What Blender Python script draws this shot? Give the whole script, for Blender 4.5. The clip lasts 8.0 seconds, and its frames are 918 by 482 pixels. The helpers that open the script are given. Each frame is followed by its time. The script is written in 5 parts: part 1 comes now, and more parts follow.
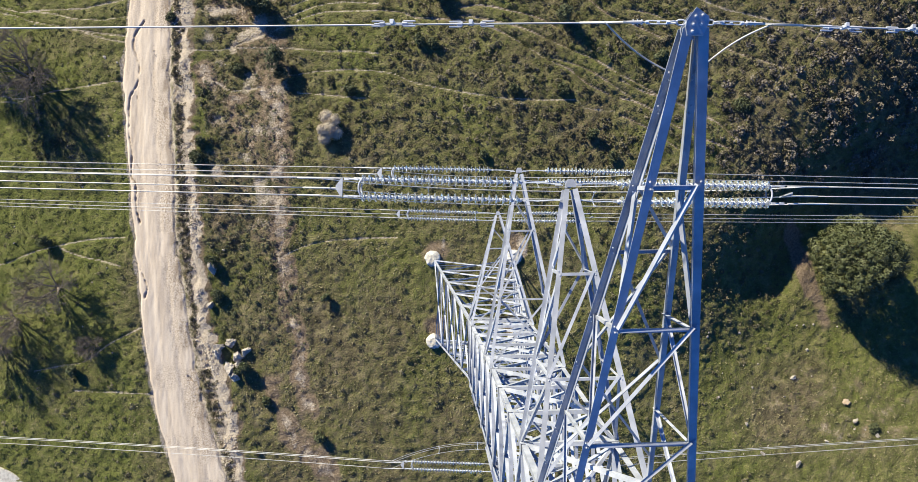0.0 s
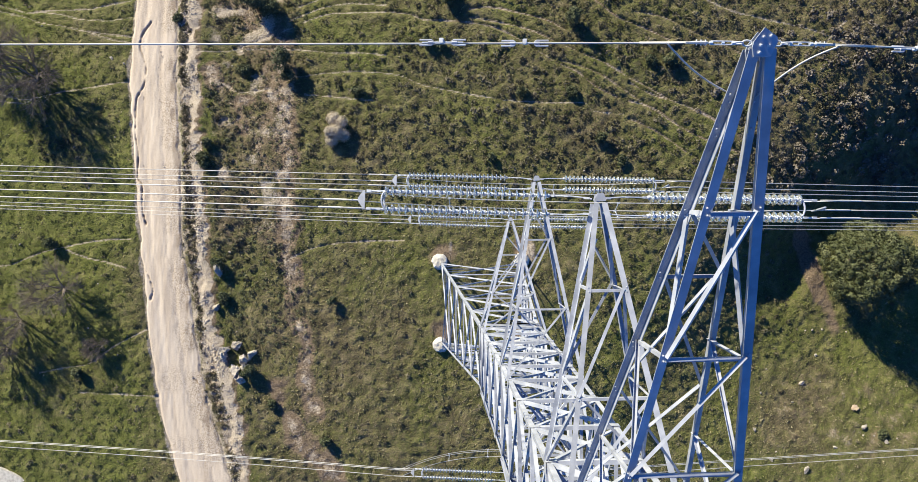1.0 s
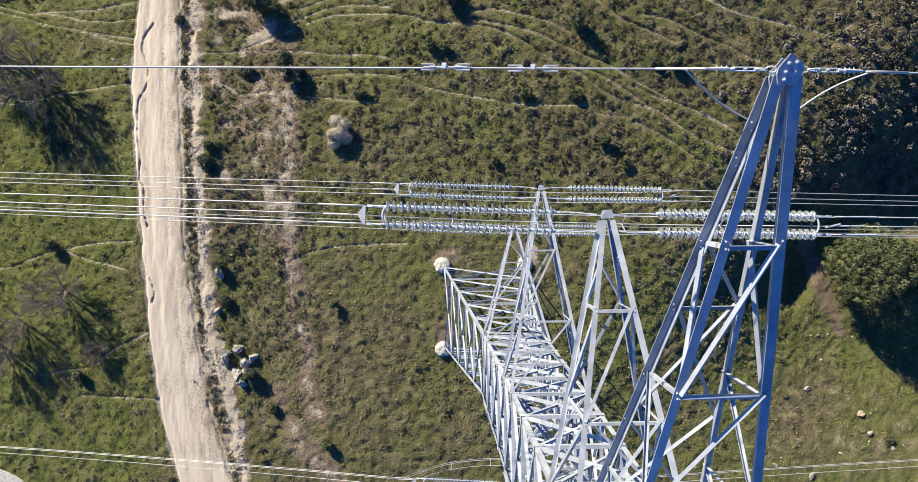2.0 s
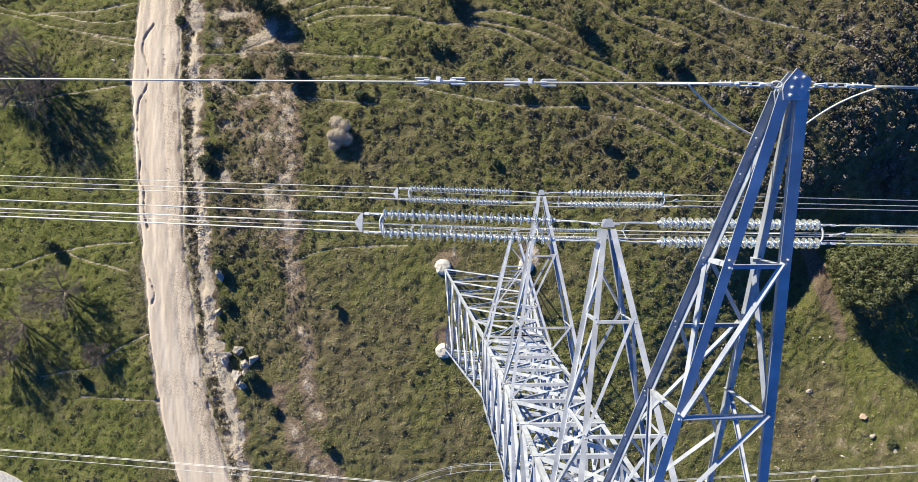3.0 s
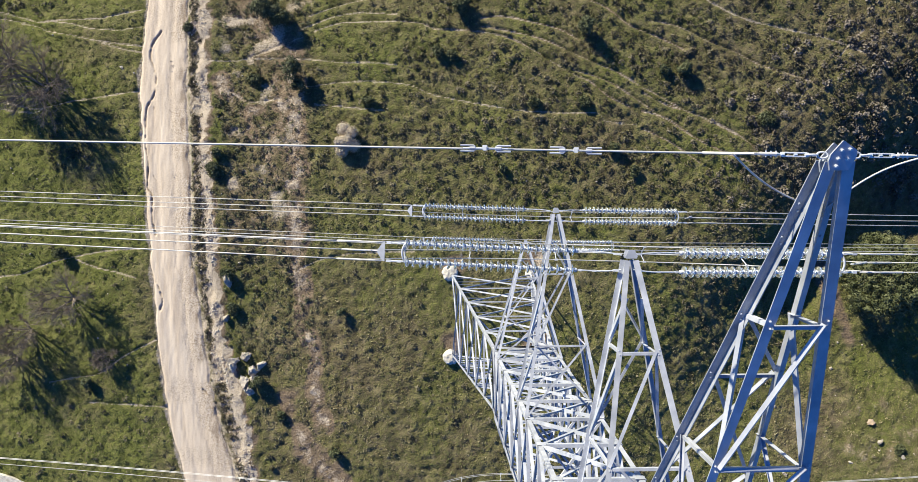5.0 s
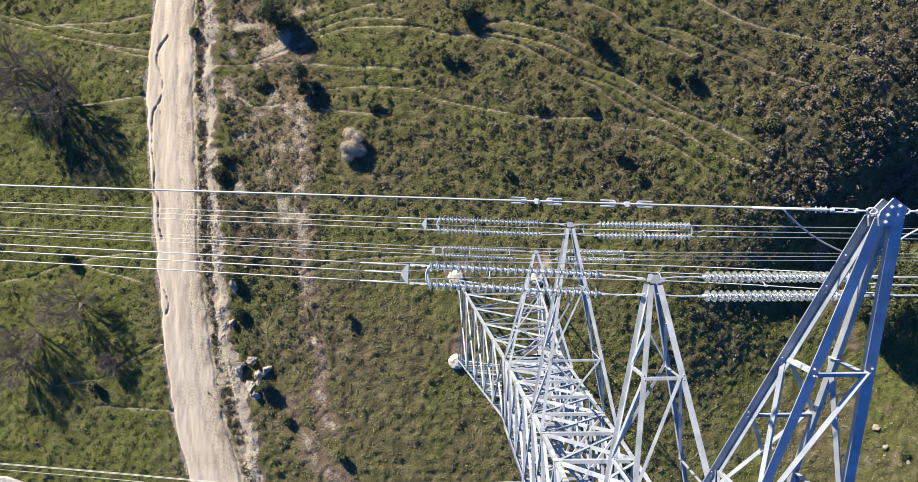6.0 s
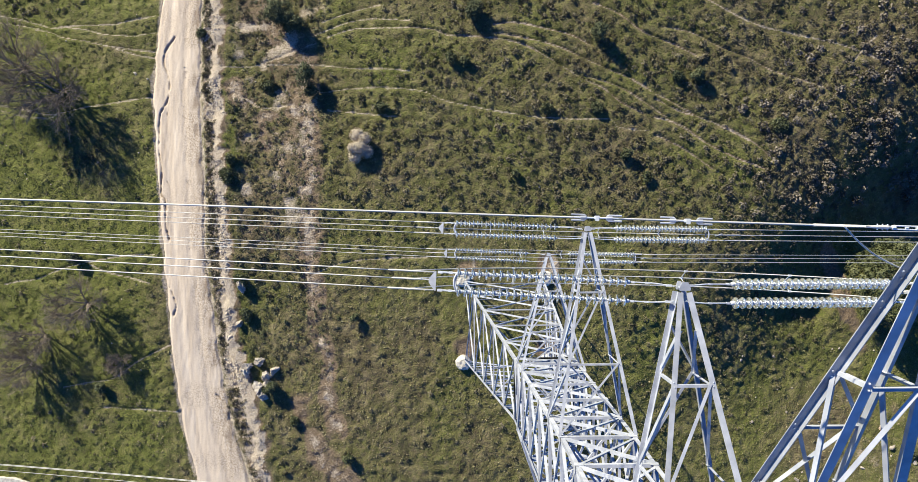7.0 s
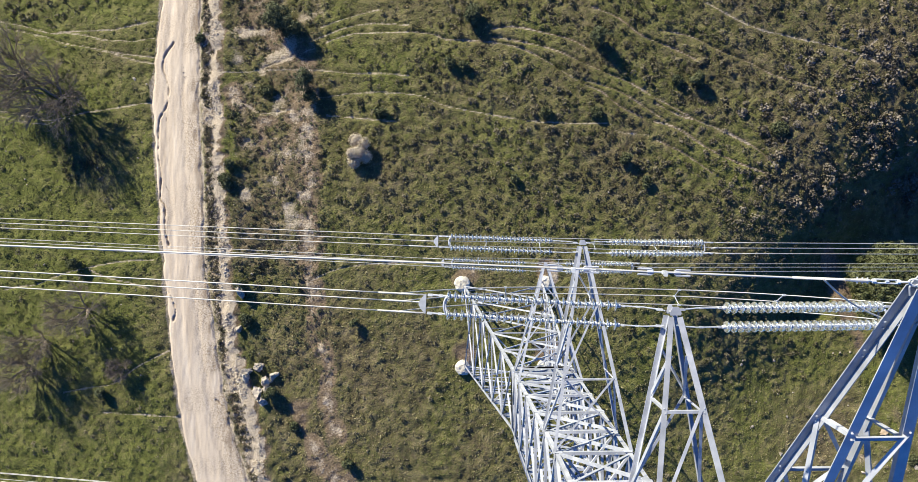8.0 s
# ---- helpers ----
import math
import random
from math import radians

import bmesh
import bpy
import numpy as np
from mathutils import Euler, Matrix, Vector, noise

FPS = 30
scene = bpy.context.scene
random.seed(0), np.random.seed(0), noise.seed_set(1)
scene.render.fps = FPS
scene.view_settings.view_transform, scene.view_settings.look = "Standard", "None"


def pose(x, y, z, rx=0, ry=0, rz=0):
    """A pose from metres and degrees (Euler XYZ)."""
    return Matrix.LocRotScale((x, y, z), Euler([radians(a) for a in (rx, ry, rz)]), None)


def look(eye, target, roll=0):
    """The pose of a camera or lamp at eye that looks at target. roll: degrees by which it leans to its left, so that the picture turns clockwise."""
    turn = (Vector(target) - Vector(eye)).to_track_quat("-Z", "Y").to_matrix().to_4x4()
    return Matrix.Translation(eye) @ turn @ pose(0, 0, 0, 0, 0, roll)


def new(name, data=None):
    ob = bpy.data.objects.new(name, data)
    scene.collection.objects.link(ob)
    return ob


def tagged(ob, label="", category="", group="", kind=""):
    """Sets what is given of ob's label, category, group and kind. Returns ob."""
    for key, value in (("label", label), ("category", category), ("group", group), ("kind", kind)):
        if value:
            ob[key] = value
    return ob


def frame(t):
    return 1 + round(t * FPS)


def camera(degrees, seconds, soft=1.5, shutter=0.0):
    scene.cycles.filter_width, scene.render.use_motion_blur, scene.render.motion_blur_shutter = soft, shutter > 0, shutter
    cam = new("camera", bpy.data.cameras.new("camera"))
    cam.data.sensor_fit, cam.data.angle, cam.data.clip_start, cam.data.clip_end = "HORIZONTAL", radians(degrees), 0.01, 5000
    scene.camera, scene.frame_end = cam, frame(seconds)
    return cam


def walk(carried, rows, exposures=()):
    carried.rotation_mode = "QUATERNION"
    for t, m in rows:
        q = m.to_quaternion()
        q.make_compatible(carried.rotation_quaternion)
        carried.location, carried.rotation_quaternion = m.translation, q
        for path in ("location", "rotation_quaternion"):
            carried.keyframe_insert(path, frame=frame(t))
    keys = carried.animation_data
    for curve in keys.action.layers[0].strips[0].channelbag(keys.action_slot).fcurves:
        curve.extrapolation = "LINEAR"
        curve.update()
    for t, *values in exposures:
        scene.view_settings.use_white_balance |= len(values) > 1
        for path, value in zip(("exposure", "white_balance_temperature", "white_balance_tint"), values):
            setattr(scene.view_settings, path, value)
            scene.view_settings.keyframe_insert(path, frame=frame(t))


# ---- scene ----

# ---------------------------------------------------------------- camera
cam = camera(74.98, 8.0, soft=0.78)
walk(cam, [
    (0.0, pose(-3.159, 6.658, 64.705, -0.485, -1.491, -0.928)),
    (0.5, pose(-3.480, 6.841, 64.533, -0.484, -1.406, -0.801)),
    (1.0, pose(-3.718, 7.006, 64.353, -0.494, -1.308, -0.667)),
    (1.5, pose(-3.810, 7.174, 64.182, -0.469, -1.196, -0.533)),
    (1.7, pose(-3.779, 7.280, 64.077, -0.527, -1.139, -0.542)),
    (2.8, pose(-3.610, 7.598, 63.733, -0.515, -0.897, -0.421)),
    (3.0, pose(-3.635, 7.619, 63.730, -0.550, -0.910, -0.429)),
    (3.5, pose(-3.712, 7.631, 63.722, -0.557, -0.843, -0.449)),
    (4.0, pose(-3.802, 7.683, 63.712, -0.578, -0.767, -0.437)),
    (4.5, pose(-3.890, 7.912, 63.708, -0.599, -0.684, -0.443)),
    (5.0, pose(-4.086, 8.332, 63.777, -0.597, -0.642, -0.480)),
    (5.2, pose(-4.152, 8.492, 63.761, -0.576, -0.590, -0.468)),
    (6.3, pose(-4.826, 8.955, 63.868, -0.658, -0.565, -0.397)),
    (6.5, pose(-4.950, 8.975, 63.849, -0.670, -0.547, -0.415)),
    (7.0, pose(-5.275, 9.091, 63.882, -0.703, -0.485, -0.453)),
    (7.5, pose(-5.298, 9.320, 63.835, -0.679, -0.391, -0.502)),
    (8.0, pose(-4.979, 9.643, 63.798, -0.728, -0.300, -0.555)),
])

# ---------------------------------------------------------------- daylight
SUN_EL, SUN_TO = 20.5, Vector((-0.63, 0.78, 0.0)).normalized()
world = bpy.data.worlds.new("sky")
scene.world = world
world.use_nodes = True
wn = world.node_tree
sky = wn.nodes.new("ShaderNodeTexSky")
sky.sky_type = "NISHITA"
sky.sun_disc = False
sky.sun_elevation = radians(SUN_EL)
sky.sun_rotation = math.atan2(SUN_TO.x, SUN_TO.y)
sky.air_density, sky.dust_density, sky.ozone_density = 0.6, 0.0, 10.0
wn.nodes["Background"].inputs["Strength"].default_value = 0.116
deep = wn.nodes.new("ShaderNodeMix")
deep.data_type, deep.blend_type = "RGBA", "MULTIPLY"
deep.inputs[0].default_value, deep.inputs[7].default_value = 1.0, (0.55, 0.82, 0.98, 1)   # a clear winter sky
wn.links.new(sky.outputs[0], deep.inputs[6])
wn.links.new(deep.outputs[2], wn.nodes["Background"].inputs["Color"])
sun = new("sun", bpy.data.lights.new("sun", "SUN"))
sun.data.energy, sun.data.angle, sun.data.color = 5.3, radians(0.55), (1.0, 0.915, 0.695)
up = SUN_TO * math.cos(radians(SUN_EL)) + Vector((0, 0, math.sin(radians(SUN_EL))))
sun.matrix_world = look(up * 200, (0, 0, 0))
scene.view_settings.exposure = 0.88
# ---------------------------------------------------------------- plan of the ground
ROAD_LEFT = [(-37.7, 38.1), (-37.7, 34.0), (-38.1, 29.0), (-38.3, 24.7), (-38.0, 20.8), (-37.5, 14.4), (-37.0, 7.3), (-36.7, 3.6), (-36.2, -2.1), (-35.3, -9.8), (-34.3, -14.8), (-33.2, -18.9), (-32.0, -23.7)]
ROAD_RIGHT = [(-33.1, 37.9), (-33.2, 33.9), (-33.1, 28.9), (-33.1, 24.6), (-32.8, 20.7), (-32.4, 14.3), (-32.3, 7.2), (-31.7, 2.9), (-31.1, -2.1), (-29.9, -9.7), (-28.5, -14.8), (-27.4, -18.8), (-26.0, -23.6)]
VERGE = [(-31.7, 37.9), (-31.6, 33.8), (-31.5, 28.8), (-31.2, 24.6), (-31.0, 20.7), (-30.6, 14.9), (-30.2, 9.3), (-30.0, 6.1), (-29.7, 1.7), (-29.3, -3.4), (-28.2, -7.2), (-27.4, -10.3), (-26.7, -13.5), (-26.1, -17.3), (-25.5, -22.3)]
RUT = [(-36.0, 31.1), (-36.9, 29.8), (-37.2, 28.4), (-36.8, 27.1), (-36.4, 25.5), (-36.7, 23.8), (-37.4, 22.5), (-37.5, 20.6), (-37.5, 18.3), (-37.2, 16.4), (-37.3, 13.8), (-36.8, 12.9), (-36.7, 10.3), (-36.3, 8.6)]
RUT_EAST = [(-35.8, 27.1), (-36.0, 25.8), (-36.2, 24.5), (-36.6, 22.8), (-36.5, 21.2), (-36.9, 19.3), (-36.7, 17.4), (-36.8, 15.7), (-36.3, 14.5)]
RUT_LOW = [(-36.7, 4.2), (-35.6, 1.9), (-35.8, 0.5), (-31.2, -8.2), (-30.3, -9.2), (-29.7, -10.8), (-28.4, -12.7), (-27.9, -14.3), (-27.8, -16.5), (-27.0, -19.0)]
BUSHES = [(-24.1, 33.4, 1.5, 2.9), (-22.6, 31.9, 1.1, 2), (-21.1, 26.1, 1.25, 2.6), (-20.3, 24.6, 0.8, 1.3), (-2.8, 33, 1.0, 1.3), (-5.4, 28, 0.6, 0.8), (-3.9, 27.4, 0.62, 0.68), (10.2, 30.4, 0.85, 2.03)]
BUSHES += [(20.8, 25.7, 0.8, 1.17), (4.8, 22.4, 0.65, 0.47), (10.1, 22.5, 0.6, 0.35), (13.1, 17.6, 0.75, 0.78), (1.2, 15.3, 0.5, 0.47), (-12.8, 22.7, 0.7, 0.55), (-29.5, 15.6, 0.8, 0.6), (-25.3, 25.2, 0.8, 0.55)]
BUSHES += [(-46.8, 6.6, 0.75, 1.1), (-28, 4.2, 0.8, 0.7), (-27.6, 0.5, 0.7, 0.7), (-15.9, 0.2, 0.45, 0.7), (-16.7, -14.8, 0.5, 0.8), (18.8, 25.7, 0.6, 0.47), (29.6, 20.4, 0.9, 0.47), (46.2, -16.4, 0.6, 0.4)]
BUSHES += [(-33.1, 31.5, 0.5, 0.6), (-43.9, -7.4, 0.6, 0.9), (15.4, 14.9, 0.6, 0.55), (-29.2, 17.2, 0.5, 0.6), (-22.6, -10.9, 0.5, 0.5)]
BARE = [(-48.9, 25.0), (-45.8, 1.7), (-50.9, -1.8), (-52.5, -4.8), (-41.7, -4.7)]
ROCKS = [(-27.8, -4.8), (-26.3, -4.3), (-25.5, -6.0), (-26.5, -7.5), (-24.5, -5.4), (-28.0, 3.5), (-28.3, -0.4), (-27.9, -5.4), (-25.9, -8.5), (-25.1, -7.2)]
STONES = [(43.5, -13.5), (37.4, -10.6), (39.6, -7.5), (31.1, -15.4), (32.8, -18.7), (40.5, -17.7), (44.2, -15.6), (36.7, -20.0), (46.6, -17.2), (-40.4, 27.1), (-38.9, 26.4), (-39.9, 18.3), (-29.9, 17.4), (-29.4, 17.1), (3.9, 14.0), (11.4, 13.9)]
TRAILS = []
TRAILS.append([(-19.8, 24.4), (-16.2, 24.8), (-12.39, 24.89), (-8.69, 24.46), (-6.19, 23.44), (-3.60, 22.83), (0.07, 22.12), (3.85, 21.52), (7.63, 21.32), (11.41, 21.22), (12.61, 20.34), (15.80, 19.94)])
TRAILS.append([(-20.2, 30.9), (-18.2, 31.7), (-16.3, 32.3), (-13.79, 32.58), (-9.88, 32.30)])
TRAILS.append([(-18.9, 30.6), (-16.3, 31.4), (-13.09, 31.58), (-9.88, 31.51)])
TRAILS.append([(33.16, 21.71), (33.43, 22.60), (34.18, 23.77)])
TRAILS.append([(37.97, 27.36), (39.28, 28.91), (40.59, 30.15)])
TRAILS.append([(-33.6, 28.4), (-31.3, 27.7), (-29.3, 27.5), (-26.7, 27.7), (-22.7, 29.1), (-20.2, 30.0)])
TRAILS.append([(-26.7, 27.7), (-21.4, 27.6), (-18.8, 27.4), (-15.60, 27.00), (-12.49, 26.98), (-9.89, 26.65)])
TRAILS.append([(-33.5, 24.4), (-31.5, 24.8)])
TRAILS.append([(-29.2, 24.6), (-27.2, 23.6), (-25.9, 22.9), (-22.6, 23.2)])
TRAILS.append([(-18.8, 22.5), (-15.00, 22.10), (-11.19, 21.69)])
TRAILS.append([(-58.5, 33.7), (-56.6, 33.4), (-54.5, 33.1), (-52.7, 32.7), (-50.5, 32.1), (-49.1, 31.5), (-46.6, 31.0), (-44.9, 30.6), (-43.2, 30.1), (-41.4, 29.5), (-39.7, 29.0), (-38.2, 28.8)])
TRAILS.append([(-58.5, 34.8), (-56.7, 34.3), (-54.1, 33.7), (-52.0, 33.1), (-50.2, 32.6), (-48.5, 32.6), (-46.0, 32.2), (-44.3, 31.7), (-42.2, 31.5), (-40.8, 31.4), (-38.4, 31.7)])
TRAILS.append([(-44.0, 30.4), (-41.3, 29.9), (-38.4, 29.5)])
TRAILS.append([(-49.7, 32.7), (-48.5, 32.8), (-46.4, 32.8), (-43.3, 32.8), (-41.6, 33.1), (-39.9, 33.4), (-38.4, 33.7)])
TRAILS.append([(-58.5, 24.3), (-56.1, 23.9), (-54.0, 23.5), (-52.2, 23.1), (-50.5, 22.7), (-48.7, 22.9), (-46.3, 23.4), (-44.6, 23.6), (-42.3, 23.9), (-40.2, 24.2), (-38.2, 24.4)])
TRAILS.append([(-19.5, 32.3), (-16.3, 33.4), (-13.09, 34.17)])
TRAILS.append([(-55.5, 3.8), (-53.6, 4.2), (-51.7, 4.4), (-48.5, 5.6), (-45.4, 6.3), (-41.7, 6.9), (-38.0, 7.1)])
TRAILS.append([(-45.4, 6.0), (-43.2, 5.1), (-40.5, 4.5), (-38.6, 3.9)])
TRAILS.append([(-48.7, -7.6), (-45.6, -7.0), (-42.8, -6.5), (-40.0, -4.6), (-36.3, -2.8)])
TRAILS.append([(-44.1, -9.8), (-40.4, -9.9), (-35.1, -10.2)])
TRAILS.append([(-56.0, 23.3), (-54.3, 22.8), (-52.5, 22.5), (-50.4, 22.3), (-49.4, 22.7)])
TRAILS.append([(-20.4, 4.8), (-18.1, 5.8), (-14.6, 6.4), (-8.2, 6.6)])
TRAILS.append([(22.15, 34.06), (27.15, 31.50), (32.22, 30.16), (37.31, 28.91), (42.44, 26.68)])
TRAILS.append([(-0.75, 30.78), (2.69, 30.06), (5.85, 29.20), (8.93, 27.75), (11.42, 26.59), (13.91, 25.52), (16.42, 23.97), (18.33, 22.99), (21.14, 21.42), (23.96, 20.14), (26.48, 18.86)])
TRAILS.append([(9.91, 33.78), (12.78, 32.45), (15.28, 30.54), (18.36, 29.29), (20.86, 28.04)])
TRAILS.append([(17.13, 31.20), (20.30, 30.53), (23.50, 29.00), (26.60, 27.75), (29.12, 26.40), (32.23, 25.42), (34.74, 24.55), (36.67, 23.28)])
TRAILS.append([(16.43, 23.38), (18.94, 22.11), (22.05, 21.12), (24.26, 20.14), (27.08, 18.56), (29.61, 16.38)])
TRAILS.append([(16.37, 21.42), (19.27, 20.53), (22.00, 18.56), (25.12, 16.98), (28.32, 15.78)])
TRAILS.append([(16.41, 19.55), (19.52, 17.97), (22.64, 15.78), (23.85, 15.09)])
TRAILS.append([(-0.75, 31.65), (1.50, 31.80), (4.65, 31.11), (7.41, 30.35), (9.60, 29.20)])
TRAILS.append([(8.96, 25.91), (12.64, 24.65), (15.75, 22.70), (18.88, 20.53), (21.39, 18.96)])
TRAILS.append([(-9.88, 31.61), (-7.38, 31.24), (-5.79, 30.61), (-3.61, 30.46), (-1.04, 30.21), (1.42, 29.69), (3.00, 29.10), (5.18, 27.85), (7.07, 26.59), (8.97, 25.43), (10.76, 24.65), (12.67, 23.09), (15.17, 21.81)])
SHEEP_TRODS = 23         # from here on the trails are narrow trods across the slope
STRIPS = []
STRIPS.append([(-24.8, 31.8), (-23.4, 29.9), (-21.7, 28.0), (-21.6, 25.9), (-22.1, 23.5), (-20.7, 20.5), (-20.4, 17.8), (-20.5, 14.9), (-20.8, 12.0), (-20.4, 8.2)])
STRIPS.append([(-20.7, 7.2), (-20.5, 2.8), (-19.9, -0.4), (-19.3, -3.0), (-18.6, -5.4), (-18.7, -9.2), (-18.3, -12.1)])
STRIPS.append([(-22.1, -8.6), (-20.9, -12.1), (-19.5, -15.0), (-17.1, -17.6), (-16.0, -20.5)])
STRIPS.append([(-25.5, 21.8), (-25.0, 20.6), (-25.4, 19.1)])
STRIPS.append([(-29.2, 25.5), (-28.7, 24.2)])

# ---------------------------------------------------------------- materials
def links(mat):
    mat.use_nodes = True
    nt = mat.node_tree
    return nt, nt.nodes["Principled BSDF"]


def node(nt, kind, **sets):
    n = nt.nodes.new(kind)
    for key, value in sets.items():
        n.inputs[key].default_value = value
    return n


def noise_of(nt, coord, scale, detail=4.0, rough=0.55):
    n = node(nt, "ShaderNodeTexNoise", Scale=scale, Detail=detail, Roughness=rough)
    nt.links.new(coord, n.inputs["Vector"])
    return n.outputs["Fac"]


def ramp(nt, fac, stops):
    n = nt.nodes.new("ShaderNodeValToRGB")
    cr = n.color_ramp
    while len(cr.elements) < len(stops):
        cr.elements.new(0.5)
    for e, (at, col) in zip(cr.elements, stops):
        e.position, e.color = at, (*col, 1) if len(col) == 3 else col
    nt.links.new(fac, n.inputs["Fac"])
    return n.outputs["Color"]


def mix(nt, fac, a, b, blend="MIX"):
    n = nt.nodes.new("ShaderNodeMix")
    n.data_type, n.blend_type = "RGBA", blend
    for value, socket in ((fac, n.inputs[0]), (a, n.inputs[6]), (b, n.inputs[7])):
        if isinstance(value, (int, float)):
            socket.default_value = value
        elif isinstance(value, tuple):
            socket.default_value = (*value, 1)
        else:
            nt.links.new(value, socket)
    return n.outputs[2]


def math_of(nt, op, a, b=0.0, clamp=False):
    n = nt.nodes.new("ShaderNodeMath")
    n.operation, n.use_clamp = op, clamp
    for value, socket in ((a, n.inputs[0]), (b, n.inputs[1])):
        if isinstance(value, (int, float)):
            socket.default_value = value
        else:
            nt.links.new(value, socket)
    return n.outputs[0]


def bump(nt, bsdf, height, strength, distance):
    n = node(nt, "ShaderNodeBump", Strength=strength, Distance=distance)
    nt.links.new(height, n.inputs["Height"])
    nt.links.new(n.outputs[0], bsdf.inputs["Normal"])


def surface(name, stops, scale, rough=0.7, metal=0.0, grain=0.3, grain_scale=40.0, depth=0.01, vary=0.15, gloss=0.5):
    """A plain weathered surface: colour from a noise through stops, a little per piece, and a fine bump."""
    mat = bpy.data.materials.new(name)
    nt, bsdf = links(mat)
    co = nt.nodes.new("ShaderNodeTexCoord").outputs["Object"]
    col = ramp(nt, noise_of(nt, co, scale), stops)
    info = nt.nodes.new("ShaderNodeObjectInfo")
    shade = math_of(nt, "MULTIPLY_ADD", info.outputs["Random"], vary)
    shade.node.inputs[2].default_value = 1.0 - vary / 2
    grey = nt.nodes.new("ShaderNodeCombineColor")
    for k in range(3):
        nt.links.new(shade, grey.inputs[k])
    nt.links.new(mix(nt, 1.0, col, grey.outputs[0], "MULTIPLY"), bsdf.inputs["Base Color"])
    bsdf.inputs["Roughness"].default_value, bsdf.inputs["Metallic"].default_value = rough, metal
    bsdf.inputs["Specular IOR Level"].default_value = gloss
    if grain:
        bump(nt, bsdf, noise_of(nt, co, grain_scale, 3.0), grain, depth)
    return mat


STEEL = surface("galvanised_steel", [(0.25, (0.28, 0.305, 0.355)), (0.5, (0.40, 0.425, 0.48)), (0.72, (0.53, 0.555, 0.61))], 2.5, 0.5, 0.06, 0.12, 30, 0.003, 0.30, 0.3)
ALU = surface("aluminium_conductor", [(0.3, (0.46, 0.455, 0.44)), (0.7, (0.62, 0.61, 0.59))], 3.0, 0.5, 0.15, 0.2, 60, 0.003, 0.15, 0.3)
FITTING = surface("forged_fitting", [(0.3, (0.46, 0.49, 0.54)), (0.7, (0.62, 0.65, 0.69))], 6.0, 0.45, 0.12, 0.15, 50, 0.003, 0.2, 0.4)
CONCRETE = surface("concrete", [(0.3, (0.40, 0.37, 0.31)), (0.5, (0.55, 0.52, 0.45)), (0.7, (0.66, 0.63, 0.56))], 3.0, 0.9, 0.0, 0.8, 12, 0.04)
ROCK = surface("limestone", [(0.25, (0.20, 0.18, 0.15)), (0.5, (0.40, 0.355, 0.295)), (0.8, (0.60, 0.54, 0.46))], 1.3, 0.9, 0.0, 0.8, 6, 0.06, 0.3)
CHIP = surface("chalk_chips", [(0.3, (0.36, 0.29, 0.22)), (0.5, (0.52, 0.45, 0.36)), (0.7, (0.68, 0.61, 0.52))], 1.7, 0.95, 0.0, 0.0)
BRICKISH = surface("tawny_block", [(0.3, (0.39, 0.29, 0.19)), (0.7, (0.53, 0.42, 0.31))], 3.0, 0.9, 0.0, 0.5, 12, 0.03)
BARK = surface("bark", [(0.3, (0.07, 0.055, 0.045)), (0.7, (0.16, 0.13, 0.10))], 5.0, 0.9, 0.0, 0.6, 20, 0.02)
TWIG = surface("dry_twigs", [(0.3, (0.15, 0.12, 0.09)), (0.7, (0.28, 0.23, 0.175))], 3.0, 0.9, 0.0, 0.0)


def glass_material():
    mat = bpy.data.materials.new("insulator_glass")
    nt, bsdf = links(mat)
    bsdf.inputs["Base Color"].default_value = (0.90, 0.95, 1.0, 1)
    bsdf.inputs["Roughness"].default_value = 0.06
    bsdf.inputs["IOR"].default_value = 1.5
    bsdf.inputs["Transmission Weight"].default_value = 0.88
    return mat


GLASS = glass_material()


def leaf_material(name, dark, mid, light, rough=0.6):
    mat = bpy.data.materials.new(name)
    nt, bsdf = links(mat)
    at = nt.nodes.new("ShaderNodeAttribute")
    at.attribute_name = "tint"
    nt.links.new(ramp(nt, at.outputs["Fac"], [(0.0, dark), (0.5, mid), (1.0, light)]), bsdf.inputs["Base Color"])
    bsdf.inputs["Roughness"].default_value = rough
    bsdf.inputs["Specular IOR Level"].default_value = 0.25
    return mat


LEAF_TREE = leaf_material("evergreen_leaves", (0.034, 0.045, 0.017), (0.088, 0.100, 0.042), (0.190, 0.196, 0.098))
LEAF_BUSH = leaf_material("bush_leaves", (0.060, 0.070, 0.034), (0.115, 0.130, 0.062), (0.20, 0.21, 0.115))
HEATH = leaf_material("heath_scrub", (0.066, 0.062, 0.034), (0.116, 0.103, 0.062), (0.216, 0.189, 0.128), 0.8)
STRAW = leaf_material("dry_pale_shrub", (0.46, 0.39, 0.29), (0.62, 0.54, 0.42), (0.74, 0.66, 0.54), 0.9)
DARK_SCRUB = leaf_material("grey_scrub", (0.085, 0.074, 0.054), (0.160, 0.138, 0.104), (0.275, 0.240, 0.190), 0.8)
GRASS = leaf_material("rough_grass", (0.098, 0.118, 0.036), (0.176, 0.174, 0.072), (0.350, 0.302, 0.182), 0.8)


